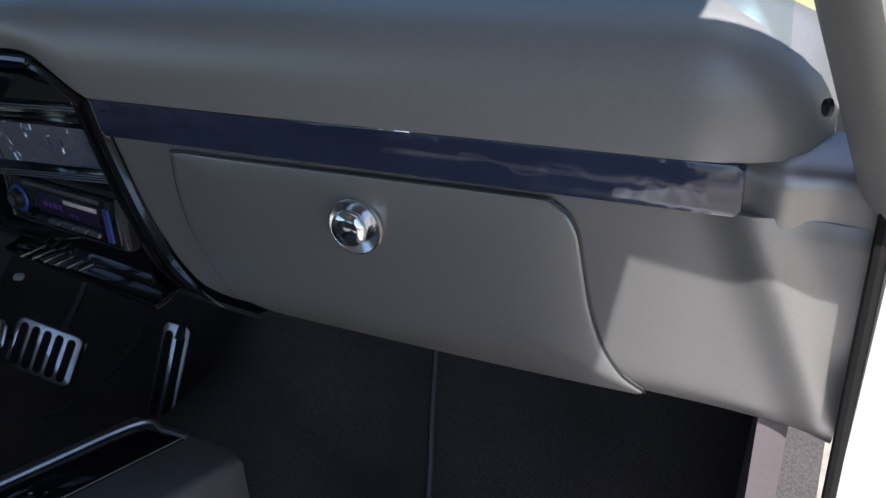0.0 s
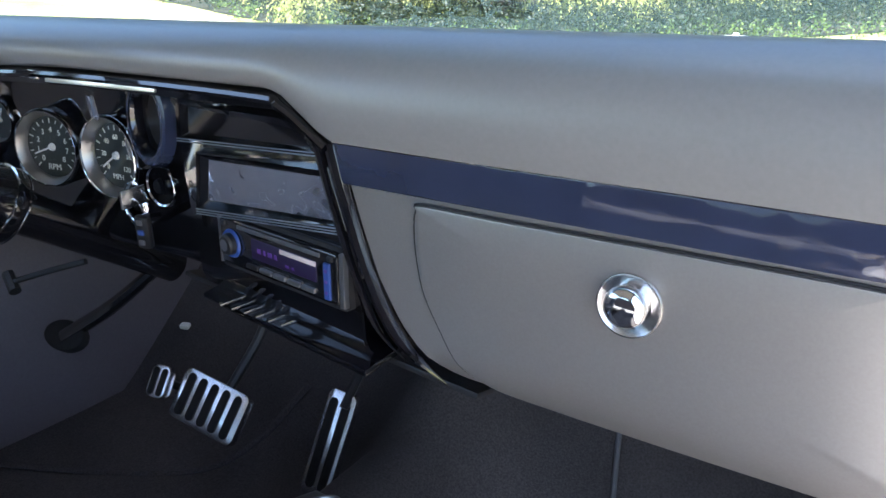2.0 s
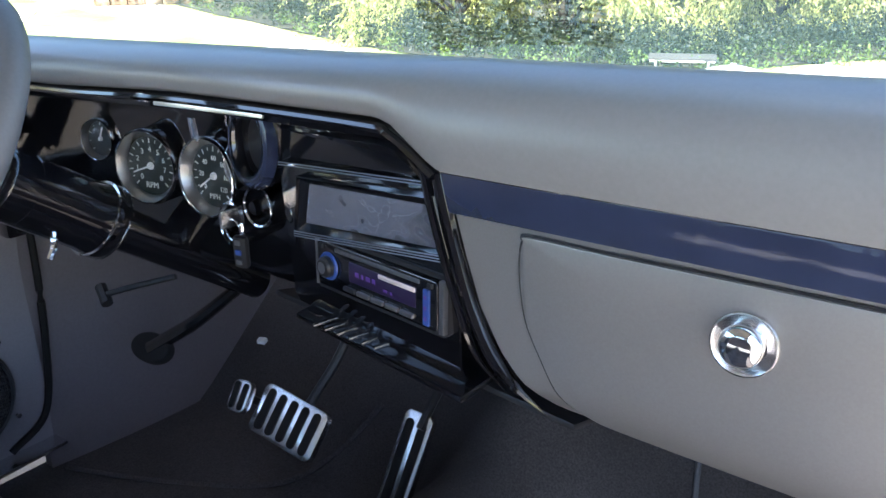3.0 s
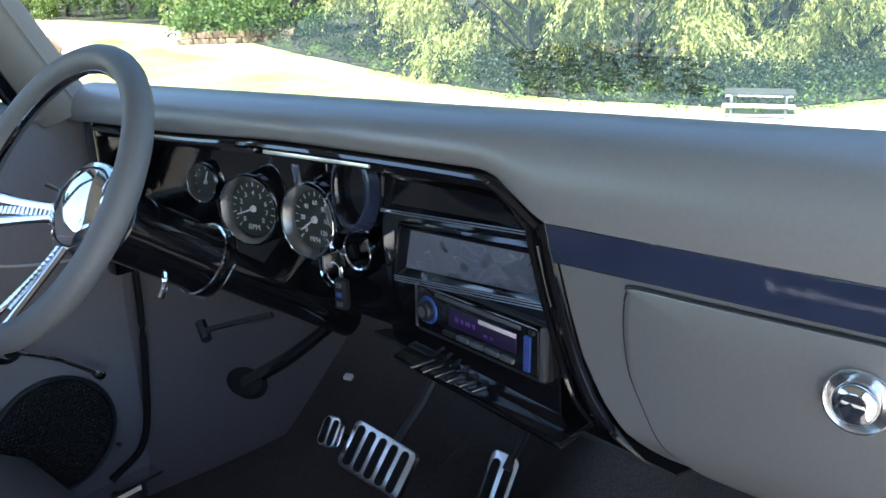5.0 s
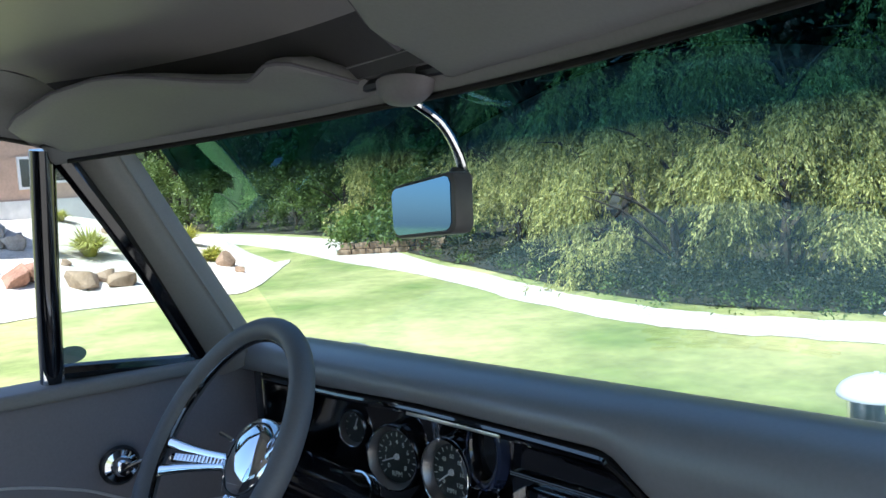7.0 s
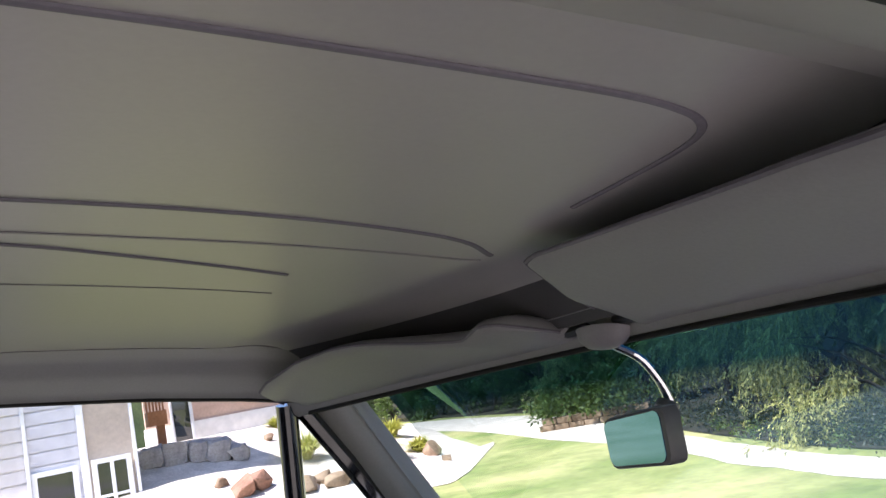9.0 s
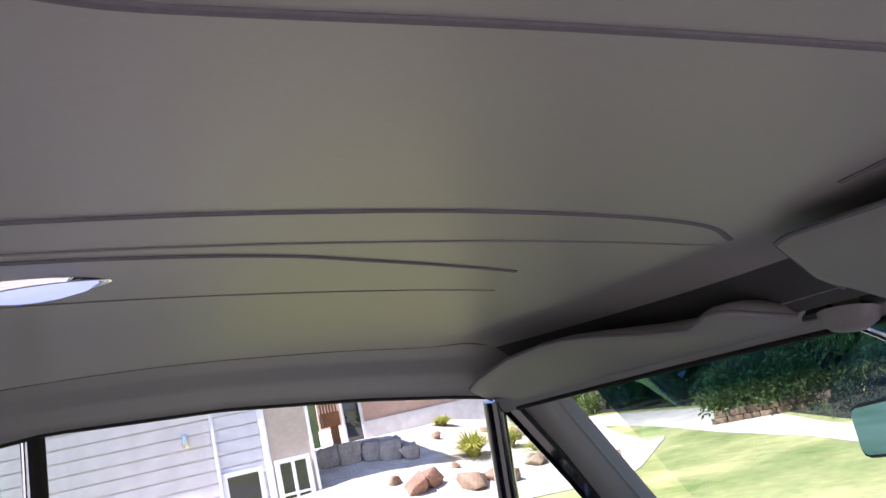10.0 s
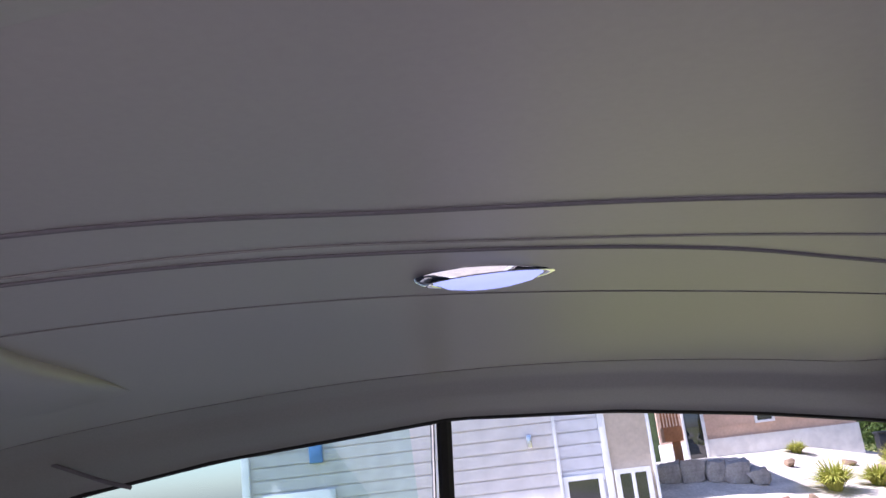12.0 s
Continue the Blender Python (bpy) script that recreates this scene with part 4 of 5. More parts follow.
# ---- dome light ----
dome = tagged(empty("dome_light", (-0.055, -0.828, 1.405)), "oval chrome-trimmed dome light glowing bluish white on the headliner", "dome light")
DM = facing((-0.052, -0.828, 1.4045), (0, 0.03, -1), (-0.25, 0.97, 0))
part("bezel", lathe([(0.0445, -0.006), (0.046, 0.004), (0.05, 0.006), (0.054, 0.005), (0.0595, -0.002), (0.0605, -0.006)], DM @ Matrix.Diagonal((0.42, 1.05, 0.55, 1)), 48), CHROME, dome, "polished bezel")
part("lens", lathe([(0.0, 0.013), (0.02, 0.0125), (0.036, 0.009), (0.045, 0.003), (0.046, -0.004)], DM @ Matrix.Diagonal((0.4, 1.02, 0.8, 1)), 48), LAMP, dome, "glowing frosted lens")

# ---- driver door ----
door = tagged(empty("driver_door", (-0.72, -0.6, 0.3)), "charcoal vinyl driver door panel with speaker grille and chrome cranks", "car door")


def door_x(y, z):
    x = -0.70
    x += 0.035 * math.exp(-((z - 0.70) / 0.10) ** 2)
    x += 0.02 * math.exp(-((z - 0.42) / 0.2) ** 2)
    return x - 0.04 * max(0, (z - 0.80) / 0.1) ** 2 * 0.35


rows = []
for k in range(41):
    z = 0.26 + 0.62 * k / 40
    rows.append([(door_x(y, z), y, z) for y in [-1.35 + 1.375 * j / 60 for j in range(61)]])
part("door_panel", sheet(rows, (-0.02, 0, 0)), DOORV, door, "charcoal vinyl panel")
part("ledge", box((0.085, 1.36, 0.022), pose(-0.735, -0.67, 0.882), 0.008, 3), VINYL, door, "grey vinyl window ledge")
for nm, line in (("panel_seam", ((-1.3, 0.80), (-0.7, 0.79), (-0.42, 0.775), (-0.29, 0.745), (-0.21, 0.708), (-0.12, 0.68), (-0.02, 0.665))), ("lower_seam", ((-1.2, 0.53), (-0.6, 0.512), (-0.40, 0.506), (-0.331, 0.508), (-0.278, 0.514), (-0.234, 0.538), (-0.205, 0.566), (-0.195, 0.58)))):
    P = [(door_x(v.x, v.y) + 0.0015, v.x, v.y) for v in curve_points([(y, z, 0) for y, z in line], 70)]
    part(nm, tube(P, 0.0022, 0, 6), PIPING, door, "pale sewn piping")
part("edge_seal", tube([(-0.672, 0.036, 0.86), (-0.664, 0.04, 0.72), (-0.662, 0.04, 0.6), (-0.664, 0.032, 0.45), (-0.668, 0.012, 0.33), (-0.672, -0.05, 0.285)], 0.006, 40, 8), RUBBER, door, "black door edge gap")
# speaker grille
GM = facing((-0.668, -0.122, 0.402), (1, 0.03, 0.08))
part("grille_ring", lathe([(0.088, -0.004), (0.09, 0.004), (0.094, 0.005), (0.098, 0.001), (0.098, -0.004)], GM @ Matrix.Diagonal((1, 0.95, 1, 1)), 48), PLASTIC, door, "black grille ring")
bm = bmesh.new()
hole = 0.0066
for i in range(-14, 15):
    for j in range(-14, 15):
        x, y = (i + 0.5 * (j % 2)) * hole, j * hole * 0.87
        if x * x + (y / 0.95) ** 2 < 0.088 ** 2:
            r = hole * 0.5
            vs = []
            for q in range(6):
                a = radians(60 * q + 30)
                vs.append((bm.verts.new((x + r * 1.12 * math.cos(a), y + r * 1.12 * math.sin(a), 0.002)), bm.verts.new((x + r * 0.72 * math.cos(a), y + r * 0.72 * math.sin(a), 0.003)), bm.verts.new((x + r * 0.66 * math.cos(a), y + r * 0.66 * math.sin(a), -0.001))))
            for q in range(6):
                a, b = vs[q], vs[(q + 1) % 6]
                bm.faces.new((a[0], b[0], b[1], a[1]))
                bm.faces.new((a[1], b[1], b[2], a[2]))
bm.transform(GM)
part("grille_mesh", bm, PLASTIC, door, "perforated black speaker mesh")
part("grille_back", lathe([(0.0, -0.001), (0.09, -0.001)], GM, 40), RUBBER, door)


def crank(at, tip, label):
    at, tip = Vector(at), Vector(tip)
    c = part("window_crank", join(lathe([(0.0, 0.02), (0.010, 0.019), (0.014, 0.012), (0.016, 0.004), (0.024, 0.002), (0.026, -0.003)], facing(at, (1, 0, 0)), 32),
                                  tube([at + Vector((0.014, 0, 0)), (at + tip) / 2 + Vector((0.024, 0, 0.008)), tip + Vector((0.018, 0, 0))], 0.0062, 20, 10, flat=0.6),
                                  lathe([(0.0, 0.03), (0.007, 0.029), (0.009, 0.02), (0.007, 0.008), (0.005, 0.0)], facing(tip, (1, 0, 0)), 20)), CHROME, door, label)
    return c


crank((-0.661, -0.225, 0.765), (-0.661, -0.155, 0.766), "chrome inner door handle")
part("handle_cup", lathe([(0.0, -0.001), (0.022, 0.0), (0.027, 0.003), (0.03, -0.002)], facing((-0.664, -0.225, 0.765), (1, 0, 0)), 32), PLASTIC, door, "dark handle cup")
crank((-0.667, -0.165, 0.567), (-0.667, -0.05, 0.487), "chrome window crank")
part("screw", lathe([(0.0, 0.003), (0.004, 0.002), (0.005, -0.001)], facing((-0.666, -0.03, 0.345), (1, 0, 0)), 16), CHROME, door)
part("sill_plate", box((0.04, 0.3, 0.006), pose(-0.665, -0.12, 0.268, 0, 0, 4), 0.002), ALU, door, "aluminium sill plate")
# vent window
part("vent_frame", join(
    tube([(-0.733, -0.291, 0.895), (-0.70, -0.290, 1.07), (-0.672, -0.287, 1.235)], 0.0175, 20, 12),
    tube([(-0.735, -0.30, 0.908), (-0.728, -0.2, 0.900), (-0.716, -0.075, 0.888)], 0.0125, 20, 8),
    tube([(-0.714, -0.066, 0.893), (-0.694, -0.157, 1.06), (-0.675, -0.26, 1.222)], 0.0155, 20, 8)), GLOSS, door, "gloss black vent window frame")
bm = bmesh.new()
bm.faces.new([bm.verts.new(p) for p in ((-0.735, -0.297, 0.91), (-0.716, -0.08, 0.908), (-0.676, -0.27, 1.22), (-0.674, -0.287, 1.225))])
vg = part("vent_glass", bm, GLASS, door, "clear triangular vent glass", False)
vg.visible_shadow = False
DECAL = mat("decal_grey", (0.22, 0.27, 0.24), 0.5)
part("decal", slab([(0.022 * math.cos(a), 0.013 * math.sin(a)) for a in [2 * math.pi * k / 28 for k in range(28)]], 0.0006, facing((-0.7285, -0.262, 0.931), (1, 0.06, 0.12))), DECAL, door, "grey oval sticker on the vent glass")
part("post_foot", box((0.03, 0.03, 0.03), pose(-0.733, -0.291, 0.905), 0.005), CHROME, door)
part("glass_post", tube([(-0.735, -1.0, 0.91), (-0.71, -0.985, 1.12), (-0.672, -0.965, 1.34)], 0.0125, 20, 8), RUBBER, door, "black rear glass channel")
part("glass_edge", tube([(-0.733, -1.02, 0.91), (-0.708, -1.005, 1.12), (-0.67, -0.983, 1.335)], 0.0035, 20, 8), CHROME, door, "bright glass edge")

# outer body sides
for x, y0, y1, nm in ((-0.80, -2.3, 0.1, "wall_body_left"), (0.84, 0.0, 0.1, "wall_body_right")):
    rr = [[(x - math.copysign(0.05 * (2 * k / 8 - 0.9) ** 2, x), y, 0.1 + 0.78 * k / 8) for k in range(9)] for y in [y0 + (y1 - y0) * j / 10 for j in range(11)]]
    tagged(link(nm, sheet(rr, (math.copysign(0.008, x), 0, 0)), BODY), "painted steel body side", "car body", kind="structure")

# rear quarter
qrows = []
for k in range(13):
    z = 0.3 + 0.61 * k / 12
    qrows.append([(-0.70 + 0.012 * math.sin(3 * z), y, z) for y in [-2.3 + 0.94 * j / 12 for j in range(13)]])
tagged(link("wall_quarter_left", sheet(qrows, (-0.02, 0, 0)), DOORV), "charcoal vinyl rear quarter panel", "quarter panel", kind="structure")
# unseen right rear quarter, added to block ground light from the rear headliner
qrows = [[(0.63 - 0.012 * math.sin(3 * (0.3 + 0.61 * k / 12)), y, 0.3 + 0.61 * k / 12) for y in [-2.3 + 0.94 * j / 12 for j in range(13)]] for k in range(13)]
tagged(link("wall_quarter_right", sheet(qrows, (0.02, 0, 0)), DOORV), "charcoal vinyl rear quarter panel by the open door", "quarter panel", kind="structure")
qrows = [[(0.76 - 0.05 * (2 * k / 8 - 0.9) ** 2, y, 0.1 + 0.82 * k / 8) for k in range(9)] for y in [-2.3 + 0.96 * j / 10 for j in range(11)]]
tagged(link("wall_body_rear", sheet(qrows, (0.008, 0, 0)), BODY), "painted steel rear body side", "car body", kind="structure")
tagged(link("wall_sail_right", sheet([[(0.30 + 0.33 * f, -2.0 + 0.42 * f - 0.26 * g, 1.20 - 0.29 * g) for f in (0, 0.5, 1)] for g in (0, 0.5, 1)], (0.02, 0, 0)), VINYL), "grey vinyl sail panel behind the door opening", "sail panel", kind="structure")
bm = loft([[(-0.736 + 0.07 * k / 5 + 0.28 * ((-1.03 - y) / 0.97) ** 2 * k / 5, y, 0.91 + (lerp([(a, c) for a, b, c in LIP], y) + 0.012 - 0.91) * k / 5) for k in range(6)] for y in [-1.02 - 0.78 * j / 10 for j in range(11)]])
QG = glass("quarter_glass_tint", (0.72, 0.9, 0.88), 1.6)
qg = link("window_2", bm, QG)
qg.visible_shadow = False
tagged(qg, "greenish rear quarter glass with reflections", "window", kind="structure")
# rear of the cabin: sail panel, seat back, shelf and rear glass
SAIL = loft([[(-0.40 - 0.30 * f, -1.72 - 0.25 * (1 - f) + 0.02 * g, 1.245 - 0.30 * f - 0.3 * g) for f in [k / 8 for k in range(9)]] for g in (0, 0.33, 0.66, 1.0)])
tagged(link("wall_sail_left", thick(SAIL, 0.02), VINYL), "grey vinyl sail panel behind the rear glass", "sail panel", kind="structure")
tagged(link("wall_rear", box((1.5, 0.06, 0.8), pose(0.0, -2.15, 0.6), 0.02), DOORV), "rear bulkhead of the cabin", "bulkhead", kind="structure")
# seam roll where the roof rail meets the rear quarter
P = []
for y, f in ((-1.60, 0.80), (-1.65, 0.62), (-1.72, 0.42), (-1.80, 0.22), (-1.92, 0.04)):
    lx, lz, e = -lerp([(a, b) for a, b, c in LIP], y), lerp([(a, c) for a, b, c in LIP], y), left_edge(y)
    P.append((e + (lx - e) * f, y, liner_z(e, y) + (lz - liner_z(e, y)) * f - 0.005))
tagged(link("trim_arch", tube(P, 0.003, 30, 8), WELT), "thin dark seam at the rear corner of the headliner", "trim", kind="structure")
# rear glass out of view, darkened to keep sun off the rear headliner
rg = link("window_3", loft([[(x, -1.95 - 0.3 * k / 4, 1.26 - 0.3 * k / 4) for x in (-0.5, -0.2, 0.1, 0.5)] for k in range(5)]), glass("rear_glass_dimmed", (0.34, 0.38, 0.38)))
tagged(rg, "unseen rear window glass, darkened to cut incoming sun", "window", kind="structure")

# ---- console and seats ----
con = tagged(empty("center_console", (0.0, -0.1, 0.3)), "grey vinyl centre console with a black framed top", "console")
part("body", slab([(0.085, 0.012), (0.215, 0.014), (0.236, 0.0), (0.236, -0.02), (0.06, -0.42), (-0.13, -0.42)], 0.27, pose(0, 0, 0.497), 0.012, 4), SEATV, con, "grey vinyl body")
part("top_panel", slab([(0.106, -0.009), (0.167, -0.003), (-0.012, -0.40), (-0.09, -0.40)], 0.008, pose(0, 0, 0.501), 0.002), GLOSS, con, "gloss black top")
part("top_frame", tube([(0.169, -0.002, 0.501), (0.14, -0.004, 0.502), (0.106, -0.008, 0.502), (0.045, -0.128, 0.502), (-0.09, -0.40, 0.502)], 0.0028, 50, 6), DULL, con, "thin bright frame")


def seat(name, cx, label):
    s = tagged(empty(name, (cx, -0.6, 0.25)), label, "car seat")
    rows = []
    for j in range(21):
        f = j / 20
        y = -0.20 - 0.62 * f
        rows.append([(cx + 0.26 * math.cos(a) * (1 - 0.25 * (1 - f) ** 4), y, 0.425 + (0.085 if math.sin(a) > 0 else 0.14) * math.copysign(abs(math.sin(a)) ** 0.5, math.sin(a)) * (1 - 0.7 * (1 - min(1, f * 5)) ** 2)) for a in [2 * math.pi * k / 28 for k in range(28)]])
    part("cushion", loft(rows, True, True), SEATV, s, "charcoal vinyl cushion")
    rows = []
    for j in range(17):
        f = j / 16
        z = 0.38 + 0.50 * f
        rows.append([(cx + 0.24 * math.cos(a) * (1 - 0.2 * f ** 3), -0.88 - 0.16 * f + 0.06 * math.sin(a) * (1 - 0.6 * f ** 4), z) for a in [2 * math.pi * k / 24 for k in range(24)]])
    part("backrest", loft(rows, True, True), SEATV, s, "charcoal vinyl backrest")


seat("driver_seat", -0.40, "charcoal vinyl driver bucket seat beside the console")
# heater duct edge on the passenger footwell
tagged(link("trim_carpet", tube([(0.20, 0.545, 0.40), (0.225, 0.47, 0.345), (0.26, 0.37, 0.27), (0.30, 0.27, 0.215)], 0.004, 20, 6), LEATHER), "grey carpet binding in the footwell", "carpet edge", kind="structure")
tagged(link("trim_carpet_edge", tube([(-0.16, 0.50, 0.42), (-0.08, 0.46, 0.40), (-0.07, 0.44, 0.38), (-0.06, 0.33, 0.31)], 0.005, 24, 6), PLASTIC), "raised carpet seam by the accelerator", "carpet edge", kind="structure")
tagged(link("trim_carpet_fold", tube([(-0.66, 0.02, 0.225), (-0.52, 0.1, 0.212), (-0.36, 0.2, 0.215), (-0.30, 0.28, 0.25), (-0.26, 0.36, 0.32)], 0.006, 30, 6), CARPET), "folded carpet edge", "carpet edge", kind="structure")

# right door jamb and bright door end
tagged(link("wall_jamb_right", box((0.14, 0.05, 0.78), pose(0.8265, -0.012, 0.53), 0.01), JAMB), "pale painted door jamb", "jamb", kind="structure")
tagged(link("trim_jamb_seal", tube([(0.752, -0.03, 0.88), (0.754, -0.032, 0.75), (0.756, -0.034, 0.6), (0.756, -0.034, 0.2)], 0.0045, 20, 8), RUBBER), "black rubber door seal", "seal", kind="structure")

# unseen sill, added pale to reflect sunlight onto dash and column
rows = [[(0.665, y, 0.235), (0.672, y, 0.268), (0.70, y, 0.275), (0.775, y, 0.27), (0.80, y, 0.25), (0.805, y, 0.12)] for y in [-1.34 + 1.31 * j / 10 for j in range(11)]]
tagged(link("sill_bounce", sheet(rows, (0, 0, -0.012)), JAMB), "unseen pale sill, added to bounce sunlight at the dash", "door sill", kind="structure")

# cowl under the windshield
rows = [[(x, 0.45 - 0.40 * abs(x / 0.75) ** 2.4 + 0.14 * k / 5, 0.79 - 0.05 * k / 5) for x in [-0.76 + 1.52 * i / 24 for i in range(25)]] for k in range(6)]
tagged(link("cowl", sheet(rows, (0, 0, -0.01)), BODY), "painted cowl below the windshield", "cowl", kind="structure")

# ---- outdoors ----
def stuff_mat(name, c1, c2, scale, rough=0.9, bump=0.5, bscale=60):
    m = mat(name, c1, rough, 0, 0.2, scale * 6, bump, bscale)
    nt = m.node_tree
    b = nt.nodes["Principled BSDF"]
    n, ramp, tc = nt.nodes.new("ShaderNodeTexNoise"), nt.nodes.new("ShaderNodeValToRGB"), nt.nodes.new("ShaderNodeTexCoord")
    n.inputs["Scale"].default_value, n.inputs["Detail"].default_value = scale, 6
    ramp.color_ramp.elements[0].position, ramp.color_ramp.elements[1].position = 0.35, 0.65
    ramp.color_ramp.elements[0].color, ramp.color_ramp.elements[1].color = (*c1, 1), (*c2, 1)
    nt.links.new(tc.outputs["Object"], n.inputs["Vector"])
    nt.links.new(n.outputs["Fac"], ramp.inputs[0])
    f2, r2, mx = nt.nodes.new("ShaderNodeTexNoise"), nt.nodes.new("ShaderNodeMapRange"), nt.nodes.new("ShaderNodeVectorMath")
    f2.inputs["Scale"].default_value, f2.inputs["Detail"].default_value = scale * 9, 8
    f2.inputs["Roughness"].default_value = 0.7
    r2.inputs["From Min"].default_value, r2.inputs["From Max"].default_value = 0.3, 0.7
    r2.inputs["To Min"].default_value, r2.inputs["To Max"].default_value = 0.72, 1.25
    mx.operation = "SCALE"
    nt.links.new(tc.outputs["Object"], f2.inputs["Vector"])
    nt.links.new(f2.outputs["Fac"], r2.inputs["Value"])
    nt.links.new(ramp.outputs[0], mx.inputs[0])
    nt.links.new(r2.outputs[0], mx.inputs["Scale"])
    nt.links.new(mx.outputs[0], b.inputs["Base Color"])
    return m


LAWN = stuff_mat("lawn", (0.15, 0.20, 0.045), (0.44, 0.405, 0.17), 0.5)
GRAVEL = stuff_mat("gravel", (0.48, 0.425, 0.36), (0.66, 0.595, 0.515), 3.0)
ASPHALT = stuff_mat("asphalt", (0.075, 0.075, 0.077), (0.105, 0.103, 0.10), 5.0)
DRIVE = stuff_mat("drive_concrete", (0.31, 0.27, 0.22), (0.40, 0.355, 0.295), 2.5)
CONCRETE = stuff_mat("concrete", (0.42, 0.39, 0.36), (0.52, 0.49, 0.45), 3.0)
ROCKM = stuff_mat("sandstone", (0.19, 0.125, 0.075), (0.34, 0.24, 0.155), 3.0, bump=0.8, bscale=12)
REDROCK = stuff_mat("red_sandstone", (0.24, 0.12, 0.075), (0.36, 0.21, 0.14), 3.0, bump=0.8, bscale=12)
GREYROCK = stuff_mat("grey_stone", (0.29, 0.26, 0.24), (0.44, 0.40, 0.36), 3.0, bump=0.8, bscale=12)
BARK = stuff_mat("bark", (0.03, 0.023, 0.017), (0.07, 0.055, 0.04), 8.0)
SIDING = mat("lap_siding", (0.72, 0.68, 0.66), 0.6, 0, 0.04, 6, 0.1, 200)
SIDING2 = mat("white_siding", (0.7, 0.69, 0.72), 0.6, 0, 0.04, 6, 0.1, 200)
BEIGE = mat("beige_stucco", (0.52, 0.44, 0.36), 0.85, 0, 0.08, 20, 0.3, 60)
PEACH = mat("peach_stucco", (0.6, 0.42, 0.32), 0.85, 0, 0.08, 20, 0.3, 60)
WHITE = mat("white_trim", (0.8, 0.8, 0.8), 0.5, 0, 0.03, 30)
DECKW = mat("cedar_deck", (0.36, 0.15, 0.06), 0.7, 0, 0.2, 30)
DARKGLASS = mat("dark_window_glass", (0.02, 0.025, 0.03), 0.05, 0, 0.1, 3, coat=1.0)


def leaf_mat(name, c1, c2):
    m = bpy.data.materials.new(name)
    m.use_nodes = True
    nt = m.node_tree
    b = nt.nodes["Principled BSDF"]
    g, ramp = nt.nodes.new("ShaderNodeNewGeometry"), nt.nodes.new("ShaderNodeValToRGB")
    ramp.color_ramp.elements[0].color, ramp.color_ramp.elements[1].color = (*c1, 1), (*c2, 1)
    nt.links.new(g.outputs["Random Per Island"], ramp.inputs[0])
    nt.links.new(ramp.outputs[0], b.inputs["Base Color"])
    b.inputs["Roughness"].default_value = 0.55
    tr, mix = nt.nodes.new("ShaderNodeBsdfTranslucent"), nt.nodes.new("ShaderNodeMixShader")
    mix.inputs[0].default_value = 0.3
    nt.links.new(ramp.outputs[0], tr.inputs[0])
    nt.links.new(b.outputs[0], mix.inputs[1])
    nt.links.new(tr.outputs[0], mix.inputs[2])
    nt.links.new(mix.outputs[0], nt.nodes["Material Output"].inputs[0])
    return m


WILLOW = leaf_mat("willow_leaf", (0.10, 0.14, 0.03), (0.62, 0.58, 0.2))
# leaves of back trees and undergrowth, shade put into the colour
SHADELEAF = leaf_mat("shade_leaf", (0.006, 0.014, 0.006), (0.03, 0.042, 0.014))
GREENLEAF = leaf_mat("green_leaf", (0.06, 0.11, 0.02), (0.16, 0.22, 0.05))
LILY = leaf_mat("lily_leaf", (0.26, 0.29, 0.035), (0.6, 0.57, 0.13))

# ground sheet
gx_ = [-400, -120, -60, -40] + [-30 + i for i in range(0, 61)] + [40, 60, 120, 400]
bm = loft([[(x, y, GROUND) for x in gx_] for y in [-400, -120, -60, -40] + [-30 + i for i in range(0, 61)] + [40, 60, 120, 400]])
tagged(link("ground", bm, LAWN), "mown lawn, sunlit, with dry patches", "lawn", kind="structure")

EYE = Vector((0.62, -0.6, 0))


def polar(az, d, z=0.0):
    a = radians(az)
    return Vector((EYE.x - d * math.sin(a), EYE.y + d * math.cos(a), z))


STRIP = ((76, 30, 34), (67, 22.7, 28), (63.8, 19, 24.5), (59.3, 14.2, 20.3), (55.5, 12.2, 15.5), (53.2, 11.1, 13.1), (51.7, 10.4, 12.2), (47.9, 8.7, 10.3), (44.1, 7.8, 8.9), (40.4, 7.1, 8.1), (36.7, 6.75, 7.6), (33.2, 6.5, 7.3), (24.4, 6.2, 7.0), (20, 6.2, 7.1), (8, 7.0, 8.5), (-10, 8.5, 11), (-30, 9, 12))
bm = loft([[polar(az, (d0 + (d1 - d0) * k / 6) * (1 + 0.004 * math.sin(az * 1.3 + k) + 0.002 * math.sin(az * 3.1)), GROUND + 0.004) for k in range(7)] for az, d0, d1 in [(a, lerp(sorted((s[0], s[1]) for s in STRIP), a), lerp(sorted((s[0], s[2]) for s in STRIP), a)) for a in range(76, -31, -1)]])
tagged(link("path", bm, GRAVEL), "pale sunlit gravel strip along the trees", "gravel path", kind="structure")


# unseen dark ground, added to keep bounced light off the rear headliner
rows = [[(x, y, GROUND + 0.006) for x in (-8, -6, -4, -2, -1, 0, 0.6, 2, 4, 8, 14)] for y in (-30, -24, -16, -10, -6, -4, -2, -0.9)]
tagged(link("ground_unseen", loft(rows), ASPHALT), "unseen dark ground behind the car, added to cut bounced light", "drive", kind="structure")
# unseen ground by the open door, added to bounce warm light inside
rows = [[(x, y, GROUND + 0.010) for x in (0.6, 0.95, 2, 4, 6, 9, 14)] for y in (-5, -2, 0, 2, 4.5)]
tagged(link("driveway", loft(rows), DRIVE), "unseen concrete ground beside the car, added to bounce warm light", "driveway", kind="structure")


